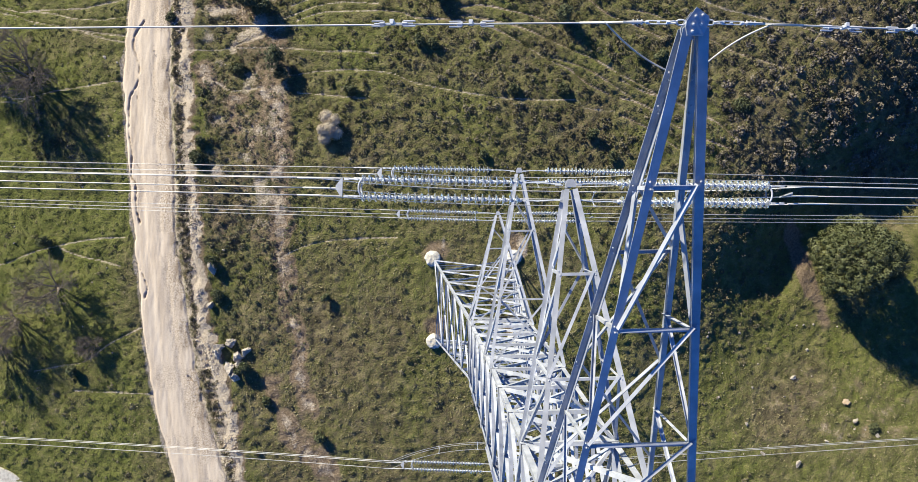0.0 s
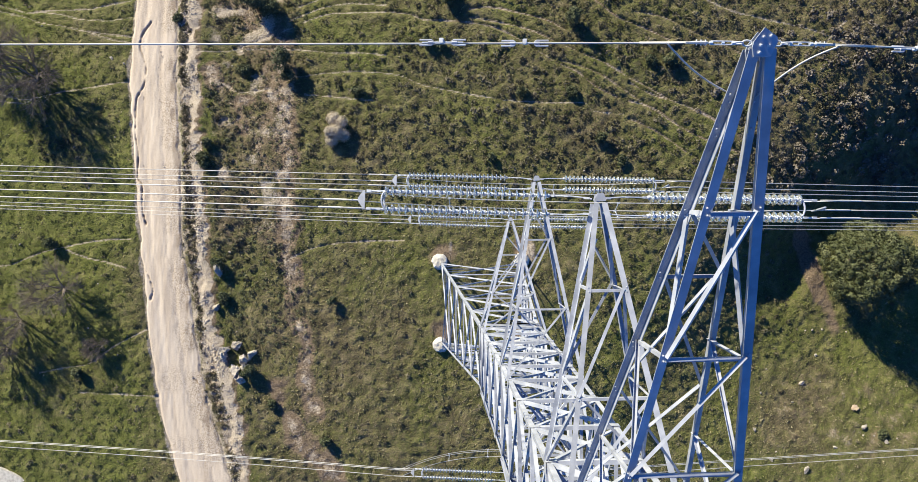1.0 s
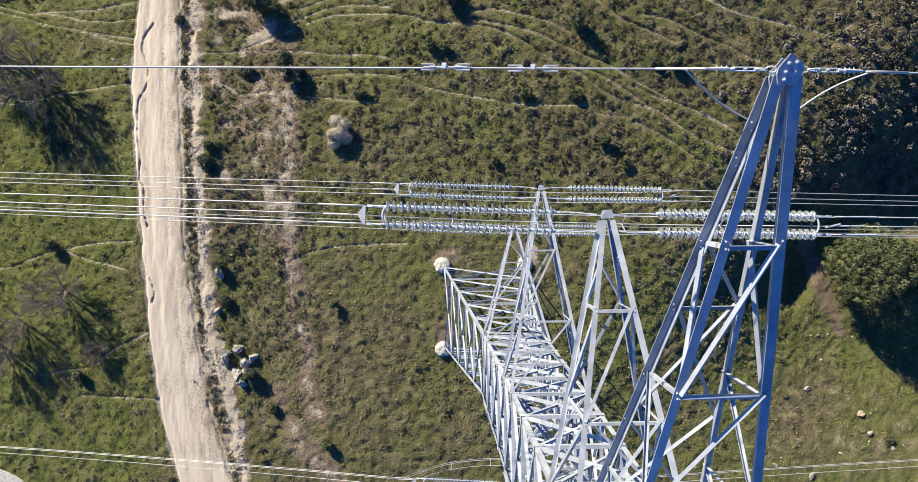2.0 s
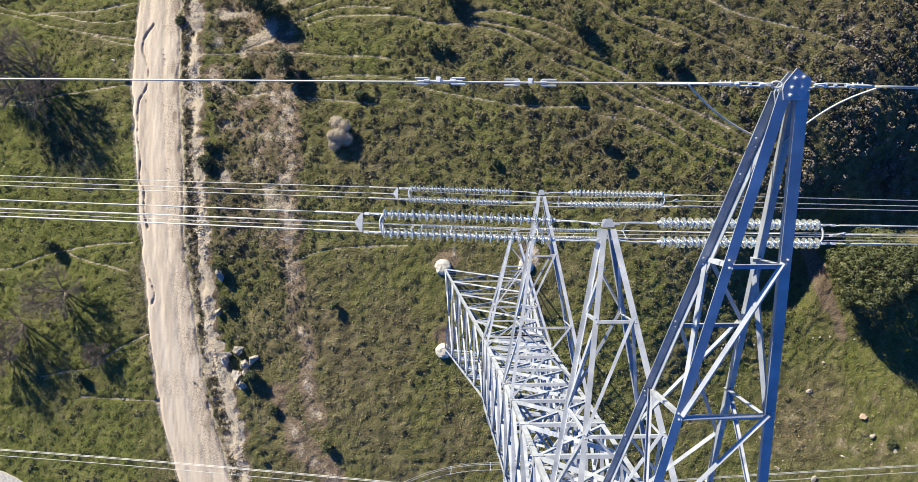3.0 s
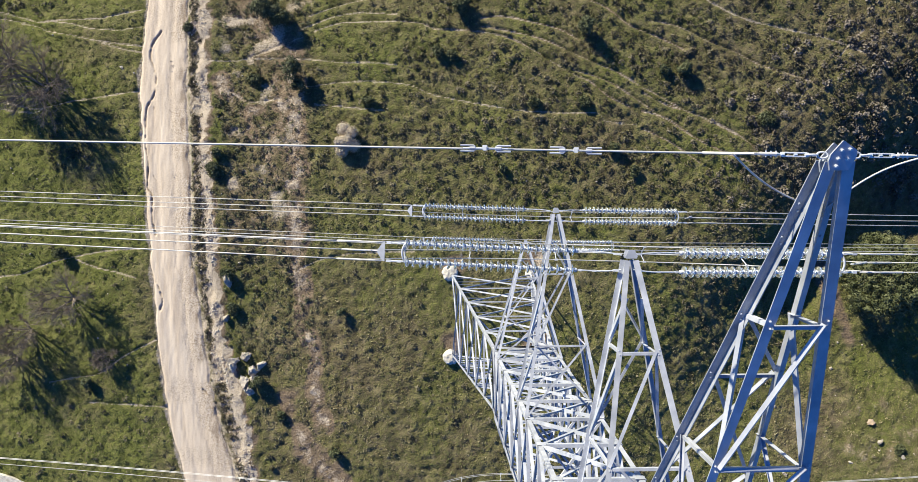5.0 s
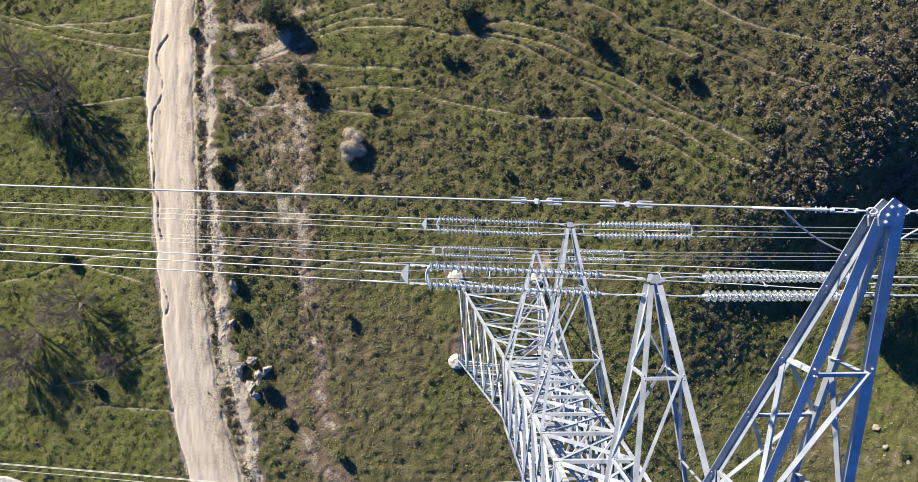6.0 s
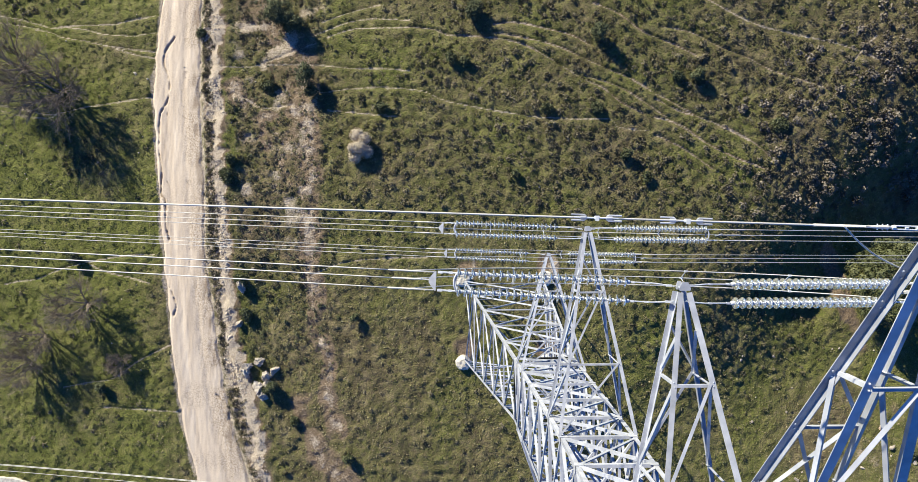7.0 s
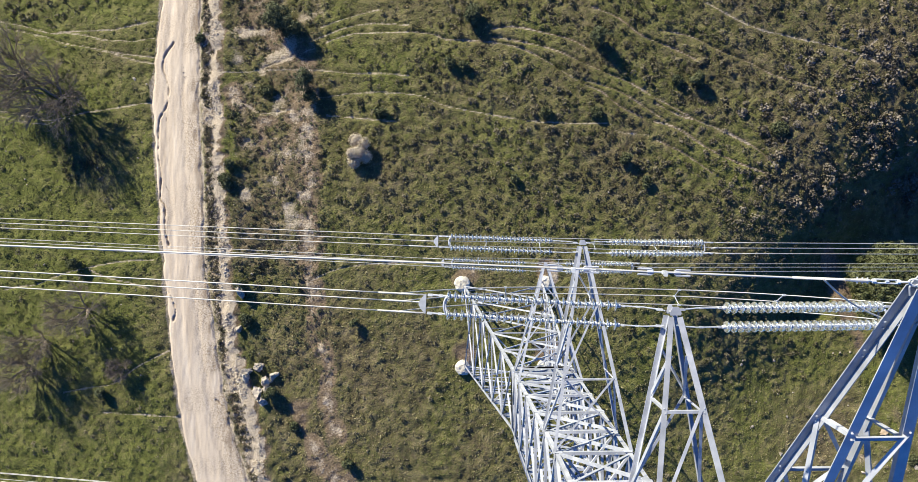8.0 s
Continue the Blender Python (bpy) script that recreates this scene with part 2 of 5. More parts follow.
def ground_material():
    """Grass, dry turf, bare earth and sand by the painted plan of the ground: r sand, g brown earth, b green."""
    mat = bpy.data.materials.new("hillside_turf")
    nt, bsdf = links(mat)
    co = nt.nodes.new("ShaderNodeTexCoord").outputs["Object"]
    plan = nt.nodes.new("ShaderNodeAttribute")
    plan.attribute_name = "plan"
    sep = nt.nodes.new("ShaderNodeSeparateColor")
    nt.links.new(plan.outputs["Color"], sep.inputs[0])
    sand, earth, green = sep.outputs[0], sep.outputs[1], sep.outputs[2]
    big, midn, fine = noise_of(nt, co, 0.09, 5), noise_of(nt, co, 0.7, 5, 0.6), noise_of(nt, co, 5.0, 4, 0.65)
    dry = ramp(nt, midn, [(0.25, (0.080, 0.070, 0.042)), (0.5, (0.155, 0.132, 0.078)), (0.75, (0.265, 0.222, 0.138))])
    lush = ramp(nt, midn, [(0.25, (0.080, 0.096, 0.026)), (0.5, (0.140, 0.158, 0.046)), (0.8, (0.230, 0.224, 0.088))])
    amount = math_of(nt, "ADD", math_of(nt, "MULTIPLY", math_of(nt, "SUBTRACT", big, 0.5), 2.6), green, True)
    clump = noise_of(nt, co, 2.3, 4, 0.6)
    amount = math_of(nt, "ADD", amount, math_of(nt, "MULTIPLY", math_of(nt, "SUBTRACT", clump, 0.5), 1.7), True)
    col = mix(nt, amount, dry, lush)
    col = mix(nt, math_of(nt, "MULTIPLY", math_of(nt, "SUBTRACT", fine, 0.52), 2.4, True), col, (0.062, 0.058, 0.028))
    speck = ramp(nt, noise_of(nt, co, 9.5, 6, 0.8), [(0.32, (0.55, 0.56, 0.58)), (0.5, (1.0, 1.0, 1.0)), (0.66, (1.65, 1.55, 1.42))])
    col = mix(nt, 1.0, col, speck, "MULTIPLY")
    brown = ramp(nt, fine, [(0.3, (0.14, 0.105, 0.070)), (0.7, (0.32, 0.245, 0.172))])
    ragged = math_of(nt, "MULTIPLY", math_of(nt, "SUBTRACT", midn, 0.5), 1.2)
    earth_f = math_of(nt, "MULTIPLY", math_of(nt, "SUBTRACT", math_of(nt, "ADD", earth, math_of(nt, "MULTIPLY", ragged, 1.0)), 0.3), 2.5, True)
    col = mix(nt, earth_f, col, brown)
    pale = ramp(nt, fine, [(0.25, (0.38, 0.315, 0.24)), (0.7, (0.60, 0.52, 0.42))])
    fine2 = math_of(nt, "MULTIPLY", math_of(nt, "SUBTRACT", fine, 0.5), 1.1)
    sand_f = math_of(nt, "MULTIPLY", math_of(nt, "SUBTRACT", math_of(nt, "ADD", sand, math_of(nt, "ADD", fine2, ragged)), 0.30), 1.9, True)
    col = mix(nt, sand_f, col, pale)
    nt.links.new(col, bsdf.inputs["Base Color"])
    bsdf.inputs["Roughness"].default_value = 0.95
    bsdf.inputs["Specular IOR Level"].default_value = 0.1
    bump(nt, bsdf, math_of(nt, "ADD", fine, math_of(nt, "MULTIPLY", noise_of(nt, co, 14.0, 3), 0.35)), 1.0, 0.30)
    return mat


def road_material():
    mat = bpy.data.materials.new("packed_chalk_road")
    nt, bsdf = links(mat)
    co = nt.nodes.new("ShaderNodeTexCoord").outputs["Object"]
    plan = nt.nodes.new("ShaderNodeAttribute")
    plan.attribute_name = "plan"
    sep = nt.nodes.new("ShaderNodeSeparateColor")
    nt.links.new(plan.outputs["Color"], sep.inputs[0])
    stretch = nt.nodes.new("ShaderNodeMapping")
    stretch.inputs["Scale"].default_value = (1.5, 0.12, 1.0)
    nt.links.new(co, stretch.inputs["Vector"])
    midn, fine = noise_of(nt, stretch.outputs[0], 1.1, 7, 0.66), noise_of(nt, co, 7.0, 5, 0.7)
    col = ramp(nt, midn, [(0.3, (0.44, 0.36, 0.28)), (0.5, (0.60, 0.51, 0.41)), (0.72, (0.70, 0.615, 0.51))])
    stony = ramp(nt, fine, [(0.34, (0.20, 0.155, 0.112)), (0.48, (0.47, 0.385, 0.295)), (0.66, (0.70, 0.63, 0.54))])
    col = mix(nt, math_of(nt, "ADD", math_of(nt, "MULTIPLY", sep.outputs[0], 0.9), 0.16, True), col, stony)
    col = mix(nt, math_of(nt, "MULTIPLY", sep.outputs[1], 0.7), col, (0.15, 0.105, 0.07))
    nt.links.new(col, bsdf.inputs["Base Color"])
    bsdf.inputs["Roughness"].default_value = 0.95
    bsdf.inputs["Specular IOR Level"].default_value = 0.1
    bump(nt, bsdf, math_of(nt, "ADD", fine, math_of(nt, "MULTIPLY", midn, 0.3)), 0.35, 0.07)
    return mat


TURF, CHALK = ground_material(), road_material()


# ---------------------------------------------------------------- mesh helpers
def mesh_of(name, verts, faces, mats, slots=None, smooth=False):
    me = bpy.data.meshes.new(name)
    me.from_pydata(verts, [], faces)
    for m in mats if isinstance(mats, (list, tuple)) else [mats]:
        me.materials.append(m)
    if slots is not None:
        me.polygons.foreach_set("material_index", slots)
    if smooth:
        me.polygons.foreach_set("use_smooth", [True] * len(me.polygons))
    me.update()
    return me


def piece(name, me, parent=None, m=None, label=""):
    """A mesh as one object under a thing or a part, placed in the parent's frame."""
    ob = new(name, me)
    ob.parent = parent
    if m is not None:
        ob.matrix_basis = m
    return tagged(ob, label)


def thing(name, at, label, category, group="", kind=""):
    ob = new(name)
    ob.matrix_basis = at if isinstance(at, Matrix) else Matrix.Translation(at)
    return tagged(ob, label, category, group, kind)


def sweep(path, radius, sides=6, closed=False):
    """Vertices and faces of a round tube along a path; radius may be a list."""
    path = [Vector(p) for p in path]
    n = len(path)
    verts, faces = [], []
    side = None
    for i, p in enumerate(path):
        a, b = (path[(i - 1) % n], path[(i + 1) % n]) if closed else (path[max(i - 1, 0)], path[min(i + 1, n - 1)])
        d = (b - a).normalized()
        if side is None:
            side = d.orthogonal().normalized()
        side = (side - d * side.dot(d)).normalized()
        other = d.cross(side)
        r = radius[i] if isinstance(radius, (list, tuple)) else radius
        for k in range(sides):
            w = 2 * math.pi * k / sides
            verts.append(p + side * (r * math.cos(w)) + other * (r * math.sin(w)))
    for i in range(n if closed else n - 1):
        for k in range(sides):
            j = (i + 1) % n
            faces.append((i * sides + k, i * sides + (k + 1) % sides, j * sides + (k + 1) % sides, j * sides + k))
    if not closed:
        faces.append(tuple(range(sides - 1, -1, -1)))
        faces.append(tuple(range((n - 1) * sides, n * sides)))
    return verts, faces


def lathe(profile, sides=16, axis="x"):
    """A turned form from (along, radius) pairs about the x or z axis."""
    verts, faces = [], []
    for a, r in profile:
        for k in range(sides):
            w = 2 * math.pi * k / sides
            c, s = r * math.cos(w), r * math.sin(w)
            verts.append((a, c, s) if axis == "x" else (c, s, a))
    for i in range(len(profile) - 1):
        for k in range(sides):
            q = (i * sides + k, i * sides + (k + 1) % sides, (i + 1) * sides + (k + 1) % sides, (i + 1) * sides + k)
            faces.append(q if axis == "z" else q[::-1])
    return verts, faces


def joined(*chunks):
    verts, faces = [], []
    for v, f in chunks:
        n = len(verts)
        verts += [tuple(p) for p in v]
        faces += [tuple(i + n for i in face) for face in f]
    return verts, faces


def box(cx, cy, cz, sx, sy, sz, cut=0.12):
    """A box with chamfered upright edges."""
    c = min(sx, sy) * cut
    ring = [(-sx / 2 + c, -sy / 2), (sx / 2 - c, -sy / 2), (sx / 2, -sy / 2 + c), (sx / 2, sy / 2 - c),
            (sx / 2 - c, sy / 2), (-sx / 2 + c, sy / 2), (-sx / 2, sy / 2 - c), (-sx / 2, -sy / 2 + c)]
    verts = [(cx + x, cy + y, cz + h) for h in (-sz / 2, sz / 2) for x, y in ring]
    faces = [tuple(range(7, -1, -1)), tuple(range(8, 16))] + [(i, (i + 1) % 8, 8 + (i + 1) % 8, 8 + i) for i in range(8)]
    return verts, faces


def slab(outline, z0, z1):
    """A plate of any outline in the xy plane."""
    n = len(outline)
    verts = [(x, y, z0) for x, y in outline] + [(x, y, z1) for x, y in outline]
    faces = [tuple(range(n - 1, -1, -1)), tuple(range(n, 2 * n))] + [(i, (i + 1) % n, n + (i + 1) % n, n + i) for i in range(n)]
    return verts, faces


# ---------------------------------------------------------------- ground
def curve_through(points, step=0.25):
    """A smooth line through the plan's points."""
    p = np.array([points[0], *points, points[-1]], float)
    out = []
    for i in range(1, len(p) - 2):
        a, b, c, d = p[i - 1:i + 3]
        n = max(2, int(np.linalg.norm(c - b) / step))
        t = np.linspace(0, 1, n, endpoint=False)[:, None]
        out.append(0.5 * (2 * b + (c - a) * t + (2 * a - 5 * b + 4 * c - d) * t ** 2 + (3 * b - a - 3 * c + d) * t ** 3))
    return np.vstack([*out, p[-1:]])


def lattice(seed):
    return np.random.default_rng(seed).random((256, 256))


LATTICES = [lattice(k) for k in range(6)]


def value_noise(x, y, size, k):
    """Smooth noise from 0 to 1 with bumps about size metres wide."""
    g = LATTICES[k % 6]
    u, v = x / size + 91.3 * k, y / size + 37.7 * k
    i, j = np.floor(u).astype(int), np.floor(v).astype(int)
    fu, fv = u - i, v - j
    fu, fv = fu * fu * (3 - 2 * fu), fv * fv * (3 - 2 * fv)
    i0, j0, i1, j1 = i % 256, j % 256, (i + 1) % 256, (j + 1) % 256
    return (g[i0, j0] * (1 - fu) + g[i1, j0] * fu) * (1 - fv) + (g[i0, j1] * (1 - fu) + g[i1, j1] * fu) * fv


def ramp01(v, a, b):
    t = np.clip((v - a) / (b - a), 0, 1)
    return t * t * (3 - 2 * t)


def softplus(v):
    return np.log1p(np.exp(np.clip(v / 4, -30, 30))) * 4


def hill(x, y):
    """The lie of the land."""
    fall = softplus(np.minimum(-x, 120) - 17) * 0.08 + softplus(np.minimum(y, 120) - 18) * (0.11 - 0.08 * ramp01(x, -16, 4))
    bank = 5.3 * ramp01(0.62 * x - 0.78 * y, 3, 26) * ramp01(x, 5, 42) * ramp01(y, -34, -4)
    down = 0.63 * x - 0.78 * y + 2.6 * (value_noise(x, y, 7, 2) - 0.5)
    wide, shelf = ramp01(x, 40, 50), 8 * (1 - ramp01(x, 36, 42))
    gully = (1.3 + 0.55 * wide) * ramp01(x, 19, 34) * ramp01(y, 4 - shelf, 10 - shelf) * ramp01(down, 12, 21 + 3.5 * wide) * (1 - ramp01(down, 24.3 + 3.4 * wide, 28.5 + 3.5 * wide))
    gully = gully * (0.86 + 0.28 * value_noise(x, y, 2.6, 4))
    return -fall - bank - gully + 0.5 * (value_noise(x, y, 14, 0) - 0.5)


def near(x, y, line, reach):
    """Distance from each place to a line, up to reach."""
    d = np.full(x.shape, 1e3)
    lo, hi = line.min(0) - reach, line.max(0) + reach
    pick = np.nonzero((x > lo[0]) & (x < hi[0]) & (y > lo[1]) & (y < hi[1]))[0]
    for s in range(0, len(pick), 40000):
        q = pick[s:s + 40000]
        d[q] = np.sqrt(((x[q, None] - line[None, :, 0]) ** 2 + (y[q, None] - line[None, :, 1]) ** 2).min(1))
    return d


ROAD_L, ROAD_R = curve_through(ROAD_LEFT), curve_through(ROAD_RIGHT)
VERGE_LINE = curve_through(VERGE)


def road_edges(y):
    """West and east edge of the road at y."""
    return np.interp(y, ROAD_L[::-1, 1], ROAD_L[::-1, 0]), np.interp(y, ROAD_R[::-1, 1], ROAD_R[::-1, 0])


def relief(x, y):
    """Height of the turf with its hummocks, cut down under the road and along the washed-out verge."""
    z = hill(x, y)
    hum = (value_noise(x, y, 1.1, 1) - 0.5) * 0.15 + (value_noise(x, y, 0.5, 2) - 0.5) * 0.20
    west, east = road_edges(y)
    on = ramp01(x, west - 0.5, west + 0.2) * (1 - ramp01(x, east - 0.2, east + 0.5))
    on = on * (y > -60) * (y < 90)
    step = np.zeros_like(x)
    for k, pts in enumerate(TRAILS):
        d = near(x, y, curve_through(pts), 1.0)
        step = np.maximum(step, (1.7 if k >= SHEEP_TRODS else 1.0) * (1 - ramp01(d, 0.06, 0.28)))
    verge = np.interp(y, VERGE_LINE[::-1, 1], VERGE_LINE[::-1, 0]) + (value_noise(x, y, 1.7, 5) - 0.5) * 1.1
    scarp = 0.42 * ramp01(x - verge, -0.55, 0.25) * (1 - ramp01(x - verge, 0.5, 5.0)) * (y > -60) * (y < 90)
    return z + scarp + hum * (1 - on) * (1 - 0.6 * step) - 0.17 * on - 0.16 * ramp01(x, west + 0.2, west + 0.6) * (1 - ramp01(x, east - 0.9, east - 0.4)) * on - 0.11 * step


def plan_of(x, y):
    """What covers the ground: r sand, g brown earth, b green; all from 0 to 1."""
    sand, earth = np.zeros_like(x), np.zeros_like(x)
    wob = (value_noise(x, y, 2.2, 3) - 0.5)
    for k, pts in enumerate(TRAILS):
        d = near(x, y, curve_through(pts, 0.12), 1.5) + wob * 0.08
        worn = 0.2 * ((k * 7) % 5) / 5 + 0.7 * wob
        if k >= SHEEP_TRODS:
            sand = np.maximum(sand, (0.72 + worn) * (1 - ramp01(d, 0.03, 0.14)))
            earth = np.maximum(earth, (0.55 + worn) * (1 - ramp01(d, 0.05, 0.24)))
        else:
            sand = np.maximum(sand, (0.80 + worn) * (1 - ramp01(d, 0.03, 0.16)))
    for pts, wide in zip(STRIPS, (0.9, 0.75, 0.9, 0.7, 0.7)):
        d = near(x, y, curve_through(pts), 4) + wob * 1.3
        mott = value_noise(x, y, 1.4, 0) + 0.5 * value_noise(x, y, 0.5, 1) - 0.75
        earth = np.maximum(earth, (0.85 + mott) * (1 - ramp01(d, wide * 0.5, wide * 2.2)))
        sand = np.maximum(sand, (0.36 + 0.8 * mott) * (1 - ramp01(d, wide * 0.2, wide * 1.1)))
    d = near(x, y, VERGE_LINE, 3) + (value_noise(x, y, 1.6, 4) - 0.5) * 0.9 + (value_noise(x, y, 0.5, 2) - 0.5) * 0.7
    sand = np.maximum(sand, 1.25 * (1 - ramp01(d, 0.55, 1.05)))
    earth = np.maximum(earth, 0.95 * (1 - ramp01(d, 0.6, 1.7)))
    west, east = road_edges(y)
    inside = (y > -60) & (y < 90)
    verge_x = np.interp(y, VERGE_LINE[::-1, 1], VERGE_LINE[::-1, 0])
    gap = np.clip((x - east) / np.maximum(verge_x - east, 0.4), -1, 3)
    rough = value_noise(x, y, 0.8, 5) + 0.6 * value_noise(x, y, 0.35, 3)
    between = ramp01(gap, 0.1, 0.4) * (1 - ramp01(gap, 0.75, 1.0)) * inside
    earth = np.maximum(earth, between * (0.35 + 0.6 * rough))
    sand = np.maximum(sand, ramp01(gap, -0.2, 0.0) * (1 - ramp01(gap, 0.8, 1.3)) * inside * (0.05 + 0.55 * rough))
    soil = ramp01(x, -30.5, -28) * (1 - ramp01(x, -21, -18)) * ramp01(y, -1, 8)
    earth = np.maximum(earth, soil * (0.15 + 0.5 * value_noise(x, y, 2.6, 2)))
    sand = np.maximum(sand, soil * ramp01(y, 5, 11) * (0.19 + 0.5 * ramp01(value_noise(x, y, 1.5, 1), 0.58, 0.9)))
    edge = np.minimum(np.abs(x - west), np.abs(x - east))
    sand = np.maximum(sand, inside * 0.8 * (1 - ramp01(edge + wob * 0.4, 0.05, 0.45)))
    # brown soil by the evergreen, worn ground round the footings
    earth = np.maximum(earth, 1.2 * (1 - ramp01(np.hypot((x - 39.3 - 0.37 * (2.5 - y)) / 1.9, (y - 2.2) / 6.0) + wob * 0.8, 0.4, 1.2)))
    for fx, fy in ((-4.4, 4.0), (-4.4, -4.4), (4.4, 4.0), (4.4, -4.4)):
        earth = np.maximum(earth, 0.8 * (1 - ramp01(np.hypot(x - fx - 0.4, y - fy - 1.2) + wob, 0.6, 2.2)))
    sand = np.maximum(sand, 0.7 * (1 - ramp01(np.hypot((x - 5.6) / 0.8, (y - 5.2) / 1.6) + wob, 0.3, 1.0)))
    sand = np.maximum(sand, 0.6 * (1 - ramp01(np.hypot((x + 3.2) / 0.35, (y - 5.8) / 1.2) + wob * 0.5, 0.3, 1.1)))
    green = 0.55 + 0.35 * ramp01(-x, 36, 40) - 0.30 * ramp01(-x, 18, 21) * (1 - ramp01(-x, 31, 33))
    green = green - 0.12 * ramp01(y, 11, 20) * ramp01(x, -4, 14) + 0.15 * ramp01(x, 20, 30) * (1 - ramp01(y, 2, 8))
    green = green + 0.28 * ramp01(x - verge_x, 0.6, 1.1) * (1 - ramp01(x - verge_x, 1.8, 3.2)) * inside
    green = green - 0.25 * ramp01(x, 25, 36) * ramp01(0.63 * x - 0.78 * y, -9, -1) * ramp01(y, 8, 13)
    tan = 1 - ramp01(np.hypot((x - 42) / 13, (y + 15) / 8), 0.4, 1.2)
    green = green - 0.34 * tan
    earth = np.maximum(earth, tan * (0.02 + 0.45 * value_noise(x, y, 1.5, 6)))
    sand = np.maximum(sand, tan * 0.28 * ramp01(value_noise(x, y, 0.9, 3), 0.45, 0.9))
    heath = ramp01(x, -21, -19) * (1 - ramp01(x, -9, -6)) * (1 - ramp01(y, 6, 10))
    green = green - 0.22 * heath
    return np.clip(np.stack([sand, earth, np.clip(green, 0, 1), np.ones_like(x)], 1), 0, 1)


def graded(lo, hi, step, far):
    """Even steps from lo to hi, then steps that widen to far on both sides."""
    core = np.arange(lo, hi + step / 2, step)
    out, d = [], step
    reach = 0.0
    while reach < far:
        d *= 1.28
        reach += d
        out.append(reach)
    out = np.array(out)
    return np.concatenate([lo - out[::-1], core, core[-1] + out])


def plan_attribute(me, values):
    at = me.attributes.new("plan", "FLOAT_COLOR", "POINT")
    at.data.foreach_set("color", values.astype(np.float32).ravel())


def make_ground():
    gx, gy = graded(-60, 58, 0.18, 2600), graded(-28, 42, 0.16, 2600)
    X, Y = np.meshgrid(gx, gy, indexing="ij")
    x, y = X.ravel(), Y.ravel()
    z = relief(x, y)
    nx, ny = len(gx), len(gy)
    i, j = np.meshgrid(np.arange(nx - 1), np.arange(ny - 1), indexing="ij")
    a = (i * ny + j).ravel()
    quads = np.stack([a, a + ny, a + ny + 1, a + 1], 1)
    me = bpy.data.meshes.new("ground")
    me.vertices.add(len(x))
    me.vertices.foreach_set("co", np.stack([x, y, z], 1).astype(np.float32).ravel())
    me.loops.add(quads.size)
    me.loops.foreach_set("vertex_index", quads.astype(np.int32).ravel())
    me.polygons.add(len(quads))
    me.polygons.foreach_set("loop_start", np.arange(0, quads.size, 4, dtype=np.int32))
    me.update(calc_edges=True)
    plan_attribute(me, plan_of(x, y))
    me.materials.append(TURF)
    tagged(new("ground", me), "rough green and olive hillside turf with worn trails", "ground", kind="structure")


make_ground()


